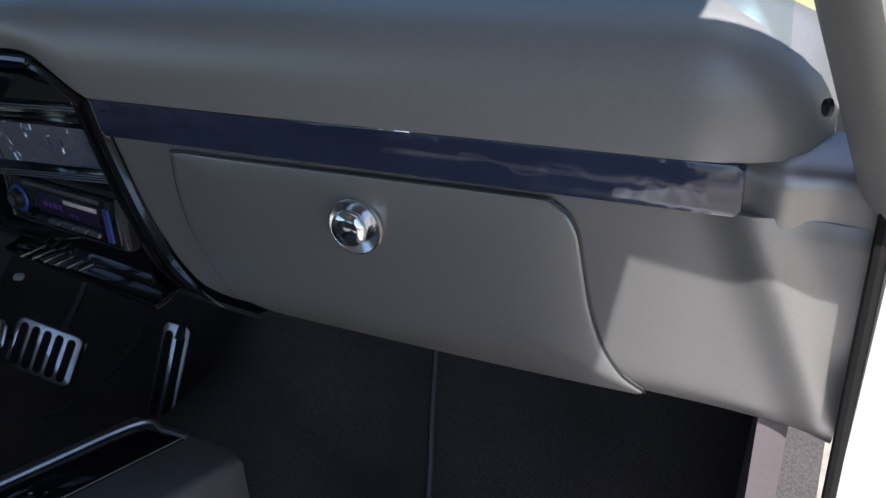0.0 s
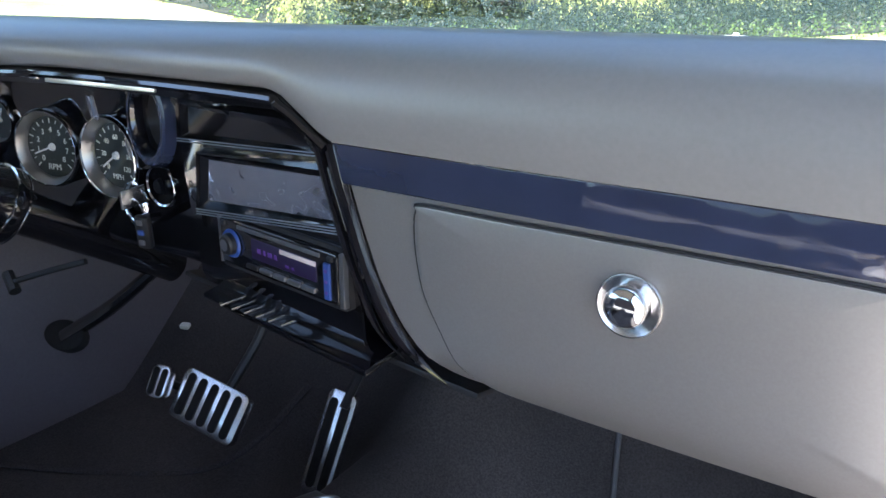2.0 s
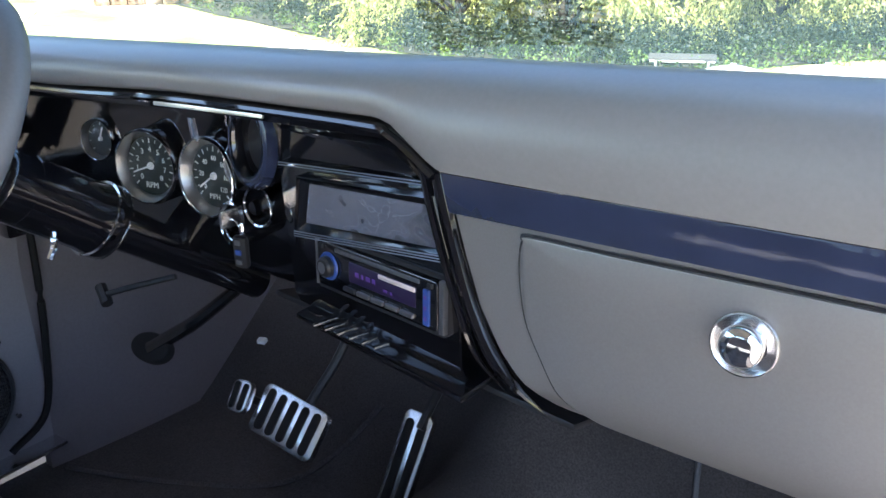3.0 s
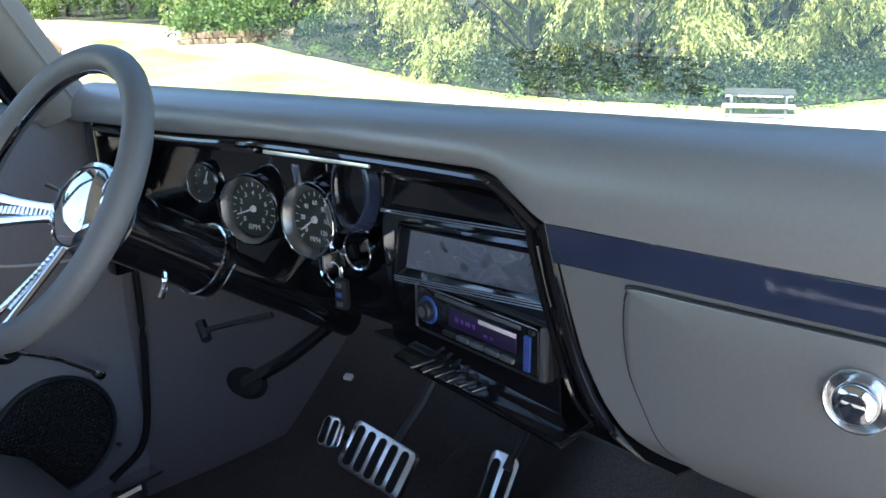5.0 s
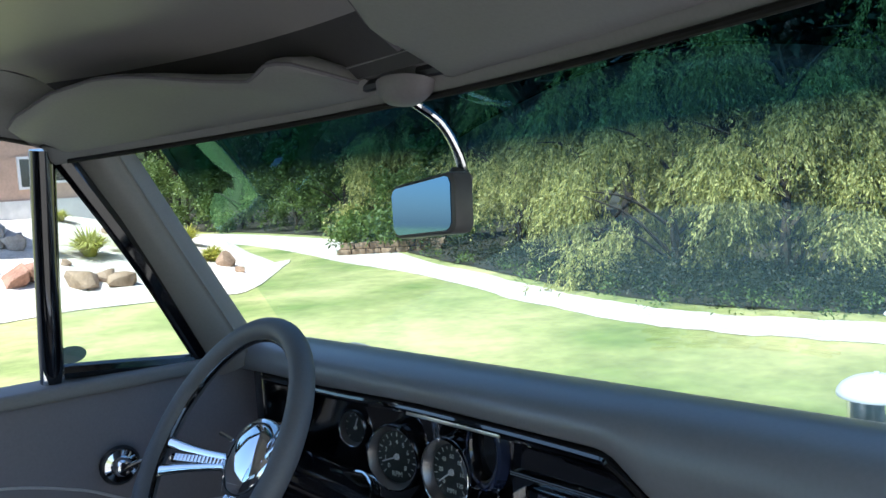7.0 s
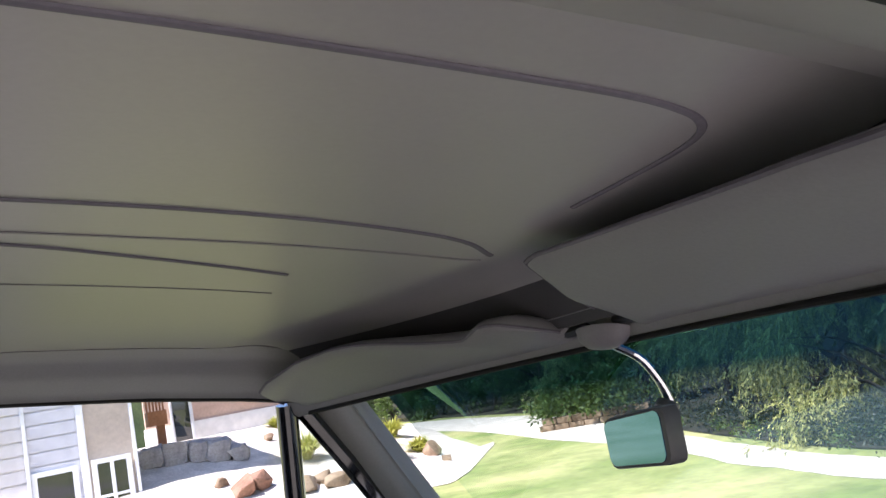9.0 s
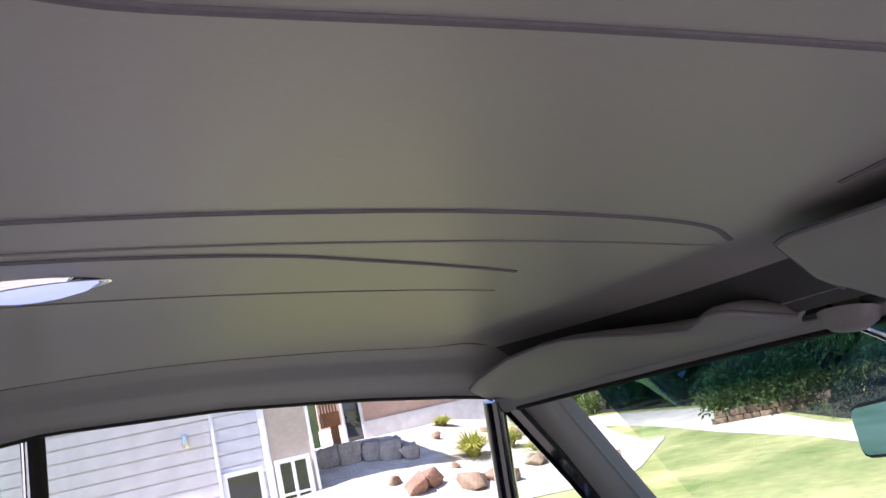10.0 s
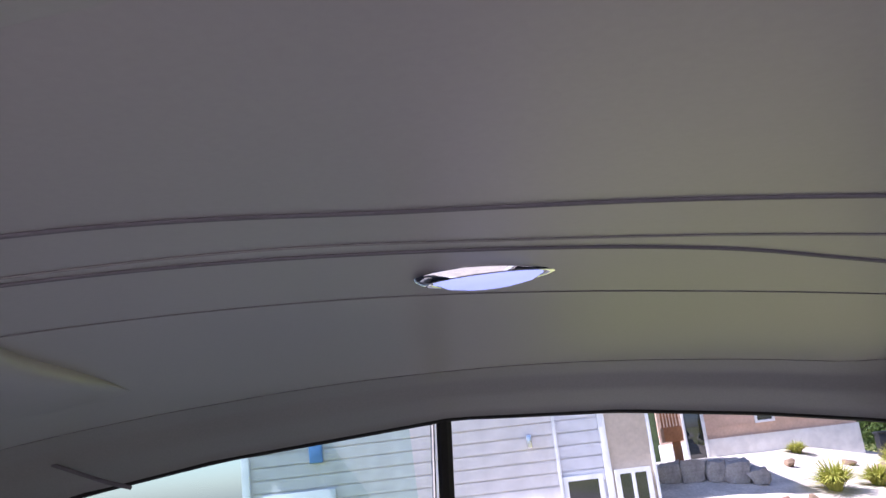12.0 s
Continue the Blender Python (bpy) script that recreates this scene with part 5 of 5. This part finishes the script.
# unseen pale slab, added to bounce light up to the headliner
rows = [[(x, y, GROUND + 0.009) for x in (-1.7, -1.2, -0.6, 0.0, 0.6)] for y in (-0.9, -0.4, 0.2, 0.9, 1.6)]
tagged(link("pavement", loft(rows), CONCRETE), "unseen pale ground under the car, added to bounce light", "pavement", kind="structure")


def leaf_mesh(name, stems, leaves, length, width, rng, droop, spray=0.0):
    """Leaves hung along stems: each stem is (start, end); spray lays them along it."""
    S = np.array([s for s, e in stems]); E = np.array([e for s, e in stems])
    k = len(stems)
    f = rng.random((k, leaves, 1)) ** 0.8
    P = S[:, None] + (E - S)[:, None] * f + rng.normal(0, 0.05, (k, leaves, 3)) * (0.5 + length * 6) * (1 - 0.62 * spray)
    P = P.reshape(-1, 3)
    run = (E - S) / np.linalg.norm(E - S, axis=1)[:, None]
    d = rng.normal(0, 1, P.shape) * (1 - 0.45 * spray) + np.repeat(run, leaves, 0) * 1.1 * spray
    d[:, 2] -= droop * (1 - 0.6 * spray)
    d /= np.linalg.norm(d, axis=1)[:, None]
    q = rng.normal(0, 1, P.shape)
    s = np.cross(d, q)
    s /= np.linalg.norm(s, axis=1)[:, None]
    L = length * (0.6 + 0.8 * rng.random((len(P), 1)))
    W = width * (0.7 + 0.6 * rng.random((len(P), 1)))
    V = np.stack([P, P + d * L * 0.45 + s * W, P + d * L, P + d * L * 0.45 - s * W], 1).reshape(-1, 3)
    F = np.arange(len(V)).reshape(-1, 4)
    me = bpy.data.meshes.new(name)
    me.from_pydata(V.tolist(), [], F.tolist())
    return me


def tree_kind(seed, height, spread, material, stems, leaves, length, width, droop, hang, low=0.18, spray=0.0):
    rng = np.random.default_rng(seed)
    rnd = random.Random(seed)
    limbs = []
    bms = [tube([(0, 0, -0.05), (0.05, 0.03, height * 0.3), (0.1, -0.05, height * 0.6), (0.0, 0.0, height * 0.85)], 0.02 + height * 0.012, 10, 8, taper=lambda f: 1.15 - 0.9 * f)]
    for i in range(18):
        a, h0 = rnd.uniform(0, 6.28), height * rnd.uniform(low, 0.75)
        r = spread * rnd.uniform(0.6, 0.95) * (1.15 - 0.6 * h0 / height)
        tip = Vector((r * math.cos(a), r * math.sin(a), min(height * 0.97, h0 + height * rnd.uniform(0.1, 0.3))))
        limbs.append((Vector((0.05, 0, h0)), tip))
        bms.append(tube([(0.05, 0, h0), Vector((0.05, 0, h0)).lerp(tip, 0.5) + Vector((0, 0, 0.15)), tip], 0.012 + 0.005 * height, 6, 6, taper=lambda f: 1.1 - 0.9 * f))
    trunk = bpy.data.meshes.new("trunk")
    j = join(*bms)
    j.to_mesh(trunk)
    j.free()
    trunk.materials.append(BARK)
    st = []
    heads = [b.lerp(t, rnd.uniform(0.55, 1.0)) + Vector((rnd.gauss(0, 0.12), rnd.gauss(0, 0.12), rnd.gauss(0, 0.15))) * spread for b, t in limbs + limbs[::3]]
    for i in range(stems):
        p = heads[i % len(heads)] + Vector((rnd.gauss(0, 0.095), rnd.gauss(0, 0.095), rnd.gauss(0.03, 0.09))) * spread
        e = p + Vector((rnd.gauss(0, 0.2) + 0.16 * spray * p.x, rnd.gauss(0, 0.2) + 0.16 * spray * p.y, -hang * rnd.uniform(0.3, 1.0)))
        st.append((tuple(p), tuple(e)))
    crown = leaf_mesh("crown", st, leaves, length, width, rng, droop, spray)
    crown.materials.append(material)
    return trunk, crown


def plant_tree(kind, at, yaw, scale, label):
    trunk, crown = kind
    t = empty("tree")
    for nm, me in (("trunk", trunk), ("crown", crown)):
        o = new(nm, me)
        o.parent = t
    t.matrix_world = Matrix.Translation(at) @ Matrix.Rotation(yaw, 4, "Z") @ Matrix.Diagonal((scale, scale, scale, 1))
    tagged(t, label, "tree", "trees along the lawn")


KW = [tree_kind(s, 2.8, 1.15, WILLOW, 1100, 46, 0.052, 0.0068, 0.9, 0.75, 0.02, 1.0) for s in (1, 2, 3)]
KG = [tree_kind(s, 3.2, 1.8, GREENLEAF, 700, 30, 0.085, 0.022, 0.4, 0.5, 0.05) for s in (5,)]
KD = [tree_kind(s, 8.5, 3.0, SHADELEAF, 420, 26, 0.17, 0.06, 0.4, 0.6) for s in (8, 9)]
rnd = random.Random(4)
for az, d, k, sc in ((47, 13.8, KW[0], 1.05), (42, 11.2, KW[1], 1.0), (36.5, 9.9, KW[2], 0.98), (30, 9.2, KW[0], 1.0), (23.5, 9.3, KW[1], 1.02), (17, 9.9, KW[2], 1.0), (10, 10.8, KW[0], 1.0), (2, 11.6, KW[1], 1.05), (-6, 12.2, KW[2], 1.05), (52, 17.5, KG[0], 0.8), (58.5, 24, KG[0], 1.0), (62, 27, KG[0], 0.9), (65.5, 30, KG[0], 1.1), (69, 32, KG[0], 1.0), (73, 35, KG[0], 1.1), (55, 21, KW[0], 1.2)):
    plant_tree(k, polar(az, d, GROUND), rnd.uniform(0, 6.28), sc, "leafy willow-like tree in sunlight" if k in KW else "round green deciduous tree")
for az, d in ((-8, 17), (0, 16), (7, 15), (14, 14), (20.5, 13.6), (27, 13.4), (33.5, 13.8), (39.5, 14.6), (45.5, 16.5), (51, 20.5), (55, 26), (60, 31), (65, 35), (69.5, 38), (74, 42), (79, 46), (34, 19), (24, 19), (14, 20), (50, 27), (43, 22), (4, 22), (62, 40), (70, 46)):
    plant_tree(KD[rnd.randrange(2)], polar(az, d, GROUND), rnd.uniform(0, 6.28), rnd.uniform(0.95, 1.2), "tall tree behind, its shade put into the leaf colour")

# sheet of ground coloured dark for the shade under the trees
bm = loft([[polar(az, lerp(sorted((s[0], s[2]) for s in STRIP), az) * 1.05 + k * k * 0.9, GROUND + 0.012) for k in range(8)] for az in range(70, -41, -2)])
tagged(link("wood_floor", bm, stuff_mat("shaded_ground", (0.025, 0.024, 0.014), (0.05, 0.046, 0.028), 4.0)), "ground under the trees, their shade put into its dark colour", "wood floor", kind="structure")

# undergrowth; the taller leaves are coloured dark for the shade below the trees
rng = np.random.default_rng(3)
for count, tall, lift, mt, tag in ((1500, 0.34, 1.04, SHADELEAF, "undergrowth below the trees, its shade put into the leaf colour"), (260, 0.10, 1.0, GREENLEAF, "low green weeds along the gravel strip")):
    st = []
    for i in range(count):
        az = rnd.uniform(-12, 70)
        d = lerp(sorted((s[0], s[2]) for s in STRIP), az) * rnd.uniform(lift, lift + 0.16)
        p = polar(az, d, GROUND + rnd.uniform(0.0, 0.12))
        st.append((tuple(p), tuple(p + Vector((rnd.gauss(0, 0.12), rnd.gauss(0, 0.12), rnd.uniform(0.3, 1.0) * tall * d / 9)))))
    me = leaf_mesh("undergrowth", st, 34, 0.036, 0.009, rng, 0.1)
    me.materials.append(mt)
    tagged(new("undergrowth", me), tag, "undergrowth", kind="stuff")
# distant wood that closes the view
rows = []
for j in range(40):
    az = -60 + 4 * j
    rows.append([polar(az, 60 + 4 * math.sin(j), z) for z in (GROUND, 6, 12, 15 + 1.5 * math.sin(j * 1.7))])
tagged(link("backdrop", loft(rows), stuff_mat("far_wood", (0.015, 0.03, 0.01), (0.06, 0.08, 0.03), 0.6)), "distant dark wood", "wood", kind="structure")

# ---- house ----
house = tagged(empty("house", (-12.5, -2, GROUND)), "pale lap-sided house with white trim and a cedar deck", "house")
HX = -12.5


def siding_wall(y0, y1, z0, z1, x, material, name, lap=0.19):
    w = part(name, box((0.15, y1 - y0, z1 - z0), pose(x - 0.1, (y0 + y1) / 2, (z0 + z1) / 2), 0), BEIGE if material in (BEIGE, PEACH) else material, house, "", False)
    if material in (BEIGE, PEACH):
        w.data.materials[0] = material
        return w
    n = int((z1 - z0) / lap)
    shared = None
    for k in range(n):
        if shared is None:
            bm = loft([[(0, y, -lap / 2), (0.04, y, -lap / 2), (0.034, y, lap / 2 - 0.022), (0, y, lap / 2 - 0.022)] for y in (0, y1 - y0)])
            shared = part("siding_board", bm, material, w, "", False)
            shared.matrix_parent_inverse = Matrix()
            o = shared
        else:
            o = new("siding_board", shared.data)
            o.parent = w
        o.location = (x - 0.035, y0, z0 + lap * (k + 0.5))
    return w


siding_wall(-5.7, -0.95, -1.6, 3.2, HX, SIDING, "wall")
siding_wall(-0.95, -0.22, -1.6, 3.2, HX, SIDING2, "wall")
siding_wall(-0.22, 0.48, -1.6, 3.2, HX + 0.05, BEIGE, "wall")
for y, w in ((-0.95, 0.05), (-0.22, 0.1), (-5.7, 0.12), (0.48, 0.05)):
    part("corner_board", box((0.06, w, 4.8), pose(HX + 0.03, y, 0.8), 0.005), WHITE, house, "white corner board")


def house_window(y, z, w, h, x, sashes=1):
    o = part("window", frame_plate(rounded(w + 0.14, h + 0.14, 0.01, 2), rounded(w, h, 0.01, 2), 0.06, facing((x + 0.05, y, z), (1, 0, 0))), WHITE, house, "white framed window", False)
    part("pane", slab(rounded(w, h, 0.01, 2), 0.01, facing((x + 0.02, y, z), (1, 0, 0))), DARKGLASS, o, "dark reflecting pane", False)
    for k in range(1, sashes):
        part("mullion", box((0.03, 0.05, h), pose(x + 0.04, y - w / 2 + w * k / sashes, z), 0.004), WHITE, o)
    part("rail", box((0.03, w, 0.04), pose(x + 0.035, y, z - h * 0.12), 0.004), WHITE, o)


house_window(-0.62, 0.55, 0.46, 0.7, HX)
house_window(0.13, 0.55, 0.40, 0.75, HX + 0.05, 2)
house_window(-1.75, 0.2, 0.9, 0.9, HX, 2)
part("wall_lamp", box((0.1, 0.08, 0.2), pose(HX + 0.06, -1.35, 1.55), 0.02), ALU, house, "small grey wall lamp")
part("blue_box", box((0.12, 0.2, 0.3), pose(HX + 0.07, -4.6, 1.75), 0.02), mat("blue_plastic", (0.12, 0.25, 0.5), 0.4), house, "blue box on the wall")
part("garage_door", box((0.05, 1.1, 2.2), pose(HX + 0.03, -4.9, 0.1), 0.01), WHITE, house, "pale service door")
part("roof", box((4.5, 7.5, 0.18), pose(HX - 2.0, -2.6, 3.35, 0, 0, 0), 0.02), GREYROCK, house, "grey eave")
house.matrix_world = house.matrix_world @ Matrix.Rotation(radians(6.5), 4, "Z")


# garden bed: flat gravel by the lawn, rising towards the house
BED_NEAR = ((62.6, 15.0), (63.7, 13.0), (64.5, 11.8), (65.8, 10.9), (76, 10.9), (80, 10.5), (90, 9.6), (100, 9.2))
BED_FAR = ((62.6, 15.4), (63.7, 15.0), (64.4, 16.5), (66.7, 20.0), (70, 20.5), (100, 20.5))


def bed_z(az, d):
    k = lerp(((65.0, 0.0), (69, 0.45), (75, 1.0), (82, 1.8), (88, 2.0)), az)
    return min(0.9, GROUND + 0.006 + k * lerp(((11.7, 0.0), (12.6, 0.15), (14.3, 0.40), (16.5, 0.62), (19.5, 0.97)), d))


rows = []
for i in range(76):
    az = 62.6 + 0.5 * i
    d0, d1 = lerp(BED_NEAR, az), lerp(BED_FAR, az)
    row = []
    for k in range(25):
        d = d0 + (d1 - d0) * k / 24
        v = polar(az, d, bed_z(az, d) + 0.004 + 0.0125 * (1 + math.sin(3.1 * d + az) * math.sin(1.7 * az)) * min(1, k / 6))
        row.append(v)
    rows.append(row)
tagged(link("garden_bed", loft(rows), GRAVEL), "pale sunlit gravel bed rising towards the house", "gravel bed", kind="structure")

# far wing of the house behind the bed
WA, WB = polar(84.6, 18.6), polar(72.9, 19.4)
WDIR = (WB - WA).normalized()
WNRM = Vector((-WDIR.y, WDIR.x, 0))
if WNRM.x < 0:
    WNRM = -WNRM
WLEN = (WB - WA).length


def wing(u, z, out=0.0):
    """A pose on the far wing's face: u metres along it, z up, out from it."""
    return facing(WA + WDIR * u + WNRM * out + Vector((0, 0, z)), WNRM)


# lower wall coloured pale for the sun on it
SUNWALL = mat("sunlit_stucco", (0.82, 0.79, 0.74), 0.85, 0, 0.06, 10, 0.3, 60)
mid = WLEN / 2
part("far_wall", box((WLEN, 2.3, 0.2), wing(mid, 2.43, -0.1), 0), PEACH, house, "beige stucco wall", False)
part("foundation", box((WLEN + 0.06, 1.1, 0.26), wing(mid, 0.73, -0.08), 0.01), SUNWALL, house, "foundation wall, its sunlight put into the pale colour")
part("far_roof", box((WLEN + 0.8, 0.2, 3.0), wing(mid, 3.65, -1.0), 0.02), GREYROCK, house, "grey eave")
for k in range(6):
    part("stucco_band", box((WLEN, 0.012, 0.012), wing(mid, 1.5 + 0.32 * k, 0.002), 0), PEACH, house)
glazed = part("glazed_door", box((0.34, 1.5, 0.05), wing(0.72, 1.62, 0.03), 0.01), DARKGLASS, house, "dark glazed door")
for du, w in ((-0.2, 0.05), (0.2, 0.07)):
    part("door_frame", box((w, 1.56, 0.06), wing(0.72 + du, 1.62, 0.04), 0.005), WHITE, glazed, "white door frame")


def wing_window(u, z, w, h):
    o = part("window", frame_plate(rounded(w + 0.1, h + 0.1, 0.01, 2), rounded(w, h, 0.01, 2), 0.06, wing(u, z, 0.05)), WHITE, house, "white framed window", False)
    part("pane", slab(rounded(w, h, 0.01, 2), 0.01, wing(u, z, 0.02)), DARKGLASS, o, "dark reflecting pane", False)


wing_window(WLEN * 0.55, 1.83, 0.30, 0.56)
wing_window(WLEN * 0.72, 1.9, 0.45, 0.5)
# deck corner on its post, in front of the wing
DKP = polar(83.95, 15.0)
deck_post = part("deck_post", box((0.13, 0.13, 1.5), Matrix.Translation((*polar(83.75, 14.9).xy, 0.72)), 0.01), DECKW, house, "cedar deck post")
part("deck_beam", box((0.5, 0.30, 0.24), Matrix.Translation((*DKP.xy, 1.43)), 0.01), DECKW, house, "cedar deck beam")
for k in range(6):
    part("deck_baluster", box((0.03, 0.03, 0.6), Matrix.Translation((*polar(84.45 - 0.2 * k, 14.85).xy, 1.83)), 0.004), DECKW, house)


def rock(at, size, material, label, seed):
    rn = random.Random(seed)
    bm = bmesh.new()
    for i in range(15):
        v = Vector((rn.gauss(0, 1), rn.gauss(0, 1), rn.gauss(0, 1))).normalized() * rn.uniform(0.85, 1.2)
        bm.verts.new((v.x * size[0], v.y * size[1], max(-0.75, v.z) * size[2]))
    hull = bmesh.ops.convex_hull(bm, input=bm.verts[:])
    bmesh.ops.delete(bm, geom=[v for v in bm.verts if not v.link_faces], context="VERTS")
    bmesh.ops.bevel(bm, geom=bm.edges[:], offset=min(size) * 0.05, segments=2, profile=0.5, affect="EDGES")
    o = link("boulder", bm, material)
    o.location = at
    tagged(o, label, "boulder", "boulders by the house")
    return o


def block(at, size, yaw, seed):
    """A squarish quarried stone with chipped edges."""
    rn = random.Random(seed)
    bm = bmesh.new()
    bmesh.ops.create_cube(bm, size=1.0)
    bmesh.ops.subdivide_edges(bm, edges=bm.edges[:], cuts=2, use_grid_fill=True)
    for v in bm.verts:
        v.co = Vector((v.co.x * size[0], v.co.y * size[1], v.co.z * size[2])) * (1 - 0.1 * (v.co.length > 0.75)) + Vector((rn.gauss(0, 0.018), rn.gauss(0, 0.018), rn.gauss(0, 0.018)))
    bevel(bm, 0.02, 2, 20)
    o = link("boulder", bm, GREYROCK)
    o.matrix_world = Matrix.Translation(at) @ Matrix.Rotation(yaw, 4, "Z")
    tagged(o, "grey squared retaining wall stone in shade", "boulder", "boulders by the house")


rs = random.Random(9)
for i, (az, w, h) in enumerate(((84.5, 0.34, 0.34), (83.1, 0.38, 0.36), (81.7, 0.32, 0.33), (80.4, 0.34, 0.36), (79.2, 0.26, 0.28))):
    block(polar(az, 14.5, bed_z(az, 14.5) + h * 0.42), (0.35, w, h), radians(az - 90) + rs.gauss(0, 0.08), i)
for i, (az, d, sx, sz) in enumerate(((79.6, 12.6, 0.30, 0.26), (78.4, 12.8, 0.26, 0.22), (75.6, 12.4, 0.27, 0.22), (74.2, 12.7, 0.20, 0.13), (73.3, 12.4, 0.26, 0.16), (71.0, 13.4, 0.24, 0.16), (66.8, 14.3, 0.2, 0.17), (65.9, 13.4, 0.13, 0.08), (72.3, 16.2, 0.24, 0.2), (71.4, 16.8, 0.2, 0.16), (77.2, 16.4, 0.16, 0.1), (76.5, 13.6, 0.12, 0.08), (80.6, 13.1, 0.14, 0.1), (69.5, 15.2, 0.2, 0.12), (73.9, 17.4, 0.18, 0.1))):
    rock(polar(az, d, bed_z(az, d) + sz * 0.45), (sx, sx * 0.85, sz), REDROCK if i < 2 else ROCKM, "red-brown boulder at the bed's edge" if i < 2 else "tan sandstone boulder in the gravel bed", 10 + i)


def lily(at, h, seed):
    rn = random.Random(seed)
    V, F = [], []
    for i in range(420):
        a, lean = rn.uniform(0, 6.28), rn.uniform(0.25, 1.25)
        d = Vector((math.cos(a), math.sin(a), 0))
        s = Vector((-d.y, d.x, 0)) * 0.016
        L = h * rn.uniform(0.7, 1.2)
        pts = [d * (0.08 * rn.random()) + d * L * lean * (f ** 1.5) * 0.8 + Vector((0, 0, L * (0.92 * f - 0.55 * lean * f ** 2.2))) for f in (0, 0.35, 0.7, 1.0)]
        b = len(V)
        for k, p in enumerate(pts):
            w = (1, 0.9, 0.6, 0.05)[k]
            V += [p - s * w, p + s * w]
        F += [(b + 2 * k, b + 2 * k + 1, b + 2 * k + 3, b + 2 * k + 2) for k in range(3)]
    me = bpy.data.meshes.new("lily_clump")
    me.from_pydata([tuple(v) for v in V], [], F)
    me.materials.append(LILY)
    o = new("lily_clump", me)
    o.location = at
    tagged(o, "yellow-green daylily clump in the gravel bed", "plant", "lilies by the house")


for i, (az, d, h) in enumerate(((75.0, 14.4, 0.62), (70.3, 13.9, 0.6), (72.6, 15.2, 0.45), (71.2, 17.6, 0.6), (76.6, 18.0, 0.3), (69.2, 17.2, 0.5), (67.6, 14.8, 0.35))):
    lily(polar(az, d, bed_z(az, d)), h, i)
# dark bin and red blooms at the wing's corner
bin_at = polar(71.6, 19.0, bed_z(71.6, 19.0))
gb = tagged(empty("garden_bin", bin_at), "dark upright bin at the corner of the house", "bin")
part("body", box((0.3, 0.3, 0.5), Matrix.Translation(bin_at + Vector((0, 0, 0.25))), 0.03), PLASTIC, gb)
part("lid", box((0.33, 0.33, 0.05), Matrix.Translation(bin_at + Vector((0, 0, 0.52))), 0.015), PLASTIC, gb)

# planter with shrubs
pl = tagged(empty("stone_planter", polar(55.8, 15.6, GROUND)), "low grey stone planter with green shrubs", "planter")
PM2 = Matrix.Translation(polar(55.8, 15.6, GROUND)) @ Matrix.Rotation(radians(46), 4, "Z")
for i in range(7):
    for k in range(2):
        part("stone", box((0.27, 0.3, 0.105), PM2 @ pose(-0.85 + 0.28 * i + 0.07 * k, 0, 0.052 + 0.11 * k), 0.02), ROCKM, pl)
st = []
for i in range(120):
    p = PM2 @ Vector((rs.uniform(-1.1, 0.9), rs.uniform(-0.3, 0.9), 0.2))
    st.append((tuple(p), tuple(p + Vector((rs.gauss(0, 0.1), rs.gauss(0, 0.1), rs.uniform(0.2, 0.7))))))
me = leaf_mesh("shrub", st, 24, 0.1, 0.025, rng, -0.2)
me.materials.append(GREENLEAF)
o = new("shrub", me)
tagged(o, "low green shrub in the planter", "shrub")

# picnic table and round table at the lawn edge
METAL = mat("galvanised_metal", (0.3, 0.3, 0.3), 0.4, 0.8, 0.1, 10)
OLDWOOD = mat("weathered_wood", (0.05, 0.048, 0.045), 0.8, 0, 0.2, 20)


def bench_table(at, yaw, w, h):
    t = tagged(empty("picnic_table", at), "weathered picnic table with pale benches by the trees", "table")
    M = Matrix.Translation(at) @ Matrix.Rotation(yaw, 4, "Z")
    for k in range(3):
        part("board", box((w, 0.08, 0.02), M @ pose(0, -0.09 + 0.09 * k, h), 0.004), OLDWOOD, t)
    for s in (-1, 1):
        part("bench", box((w, 0.09, 0.015), M @ pose(0, s * 0.26, h * 0.6), 0.004), WHITE, t)
        for q in (-1, 1):
            part("leg", box((0.02, 0.02, h * 1.05), M @ pose(q * w * 0.38, s * 0.15, h * 0.5, 25 * -s, 0, 0), 0.004), METAL, t)


bench_table(polar(22.3, 7.1, GROUND), radians(22), 0.52, 0.17)
# engine standing through the hood, with domed chrome air cleaner caps on their necks
eng = tagged(empty("engine", (0.03, 0.8, 0.1)), "car engine with domed polished air cleaner caps ahead of the windshield", "engine")
part("block", box((0.42, 0.34, 0.56), pose(0.08, 0.82, 0.4), 0.03), PLASTIC, eng, "black engine block")
for x, top, r in ((0.018, 0.828, 0.058), (0.138, 0.857, 0.064), (0.264, 0.868, 0.064)):
    cap = part("air_cleaner_cap", lathe([(0.0, 0.0), (0.004, -0.0005), (0.0045, -0.004), (r * 0.35, -0.006), (r * 0.62, -0.011), (r * 0.85, -0.019), (r * 0.97, -0.028), (r, -0.034), (r * 0.98, -0.037), (r * 0.8, -0.036)], pose(x, 0.69, top), 40), JAMB, eng, "pale polished domed cap")
    part("neck", lathe([(0.030, -0.036), (0.027, -0.042), (0.026, -0.10), (0.030, -0.16)], pose(x - 0.018, 0.69, top), 28), ALU, cap, "polished neck")
    for dx in (0.022, 0.043):
        part("stud", lathe([(0.0065, -0.036), (0.0065, -0.16)], pose(x + dx, 0.685, top), 12), ALU, cap)
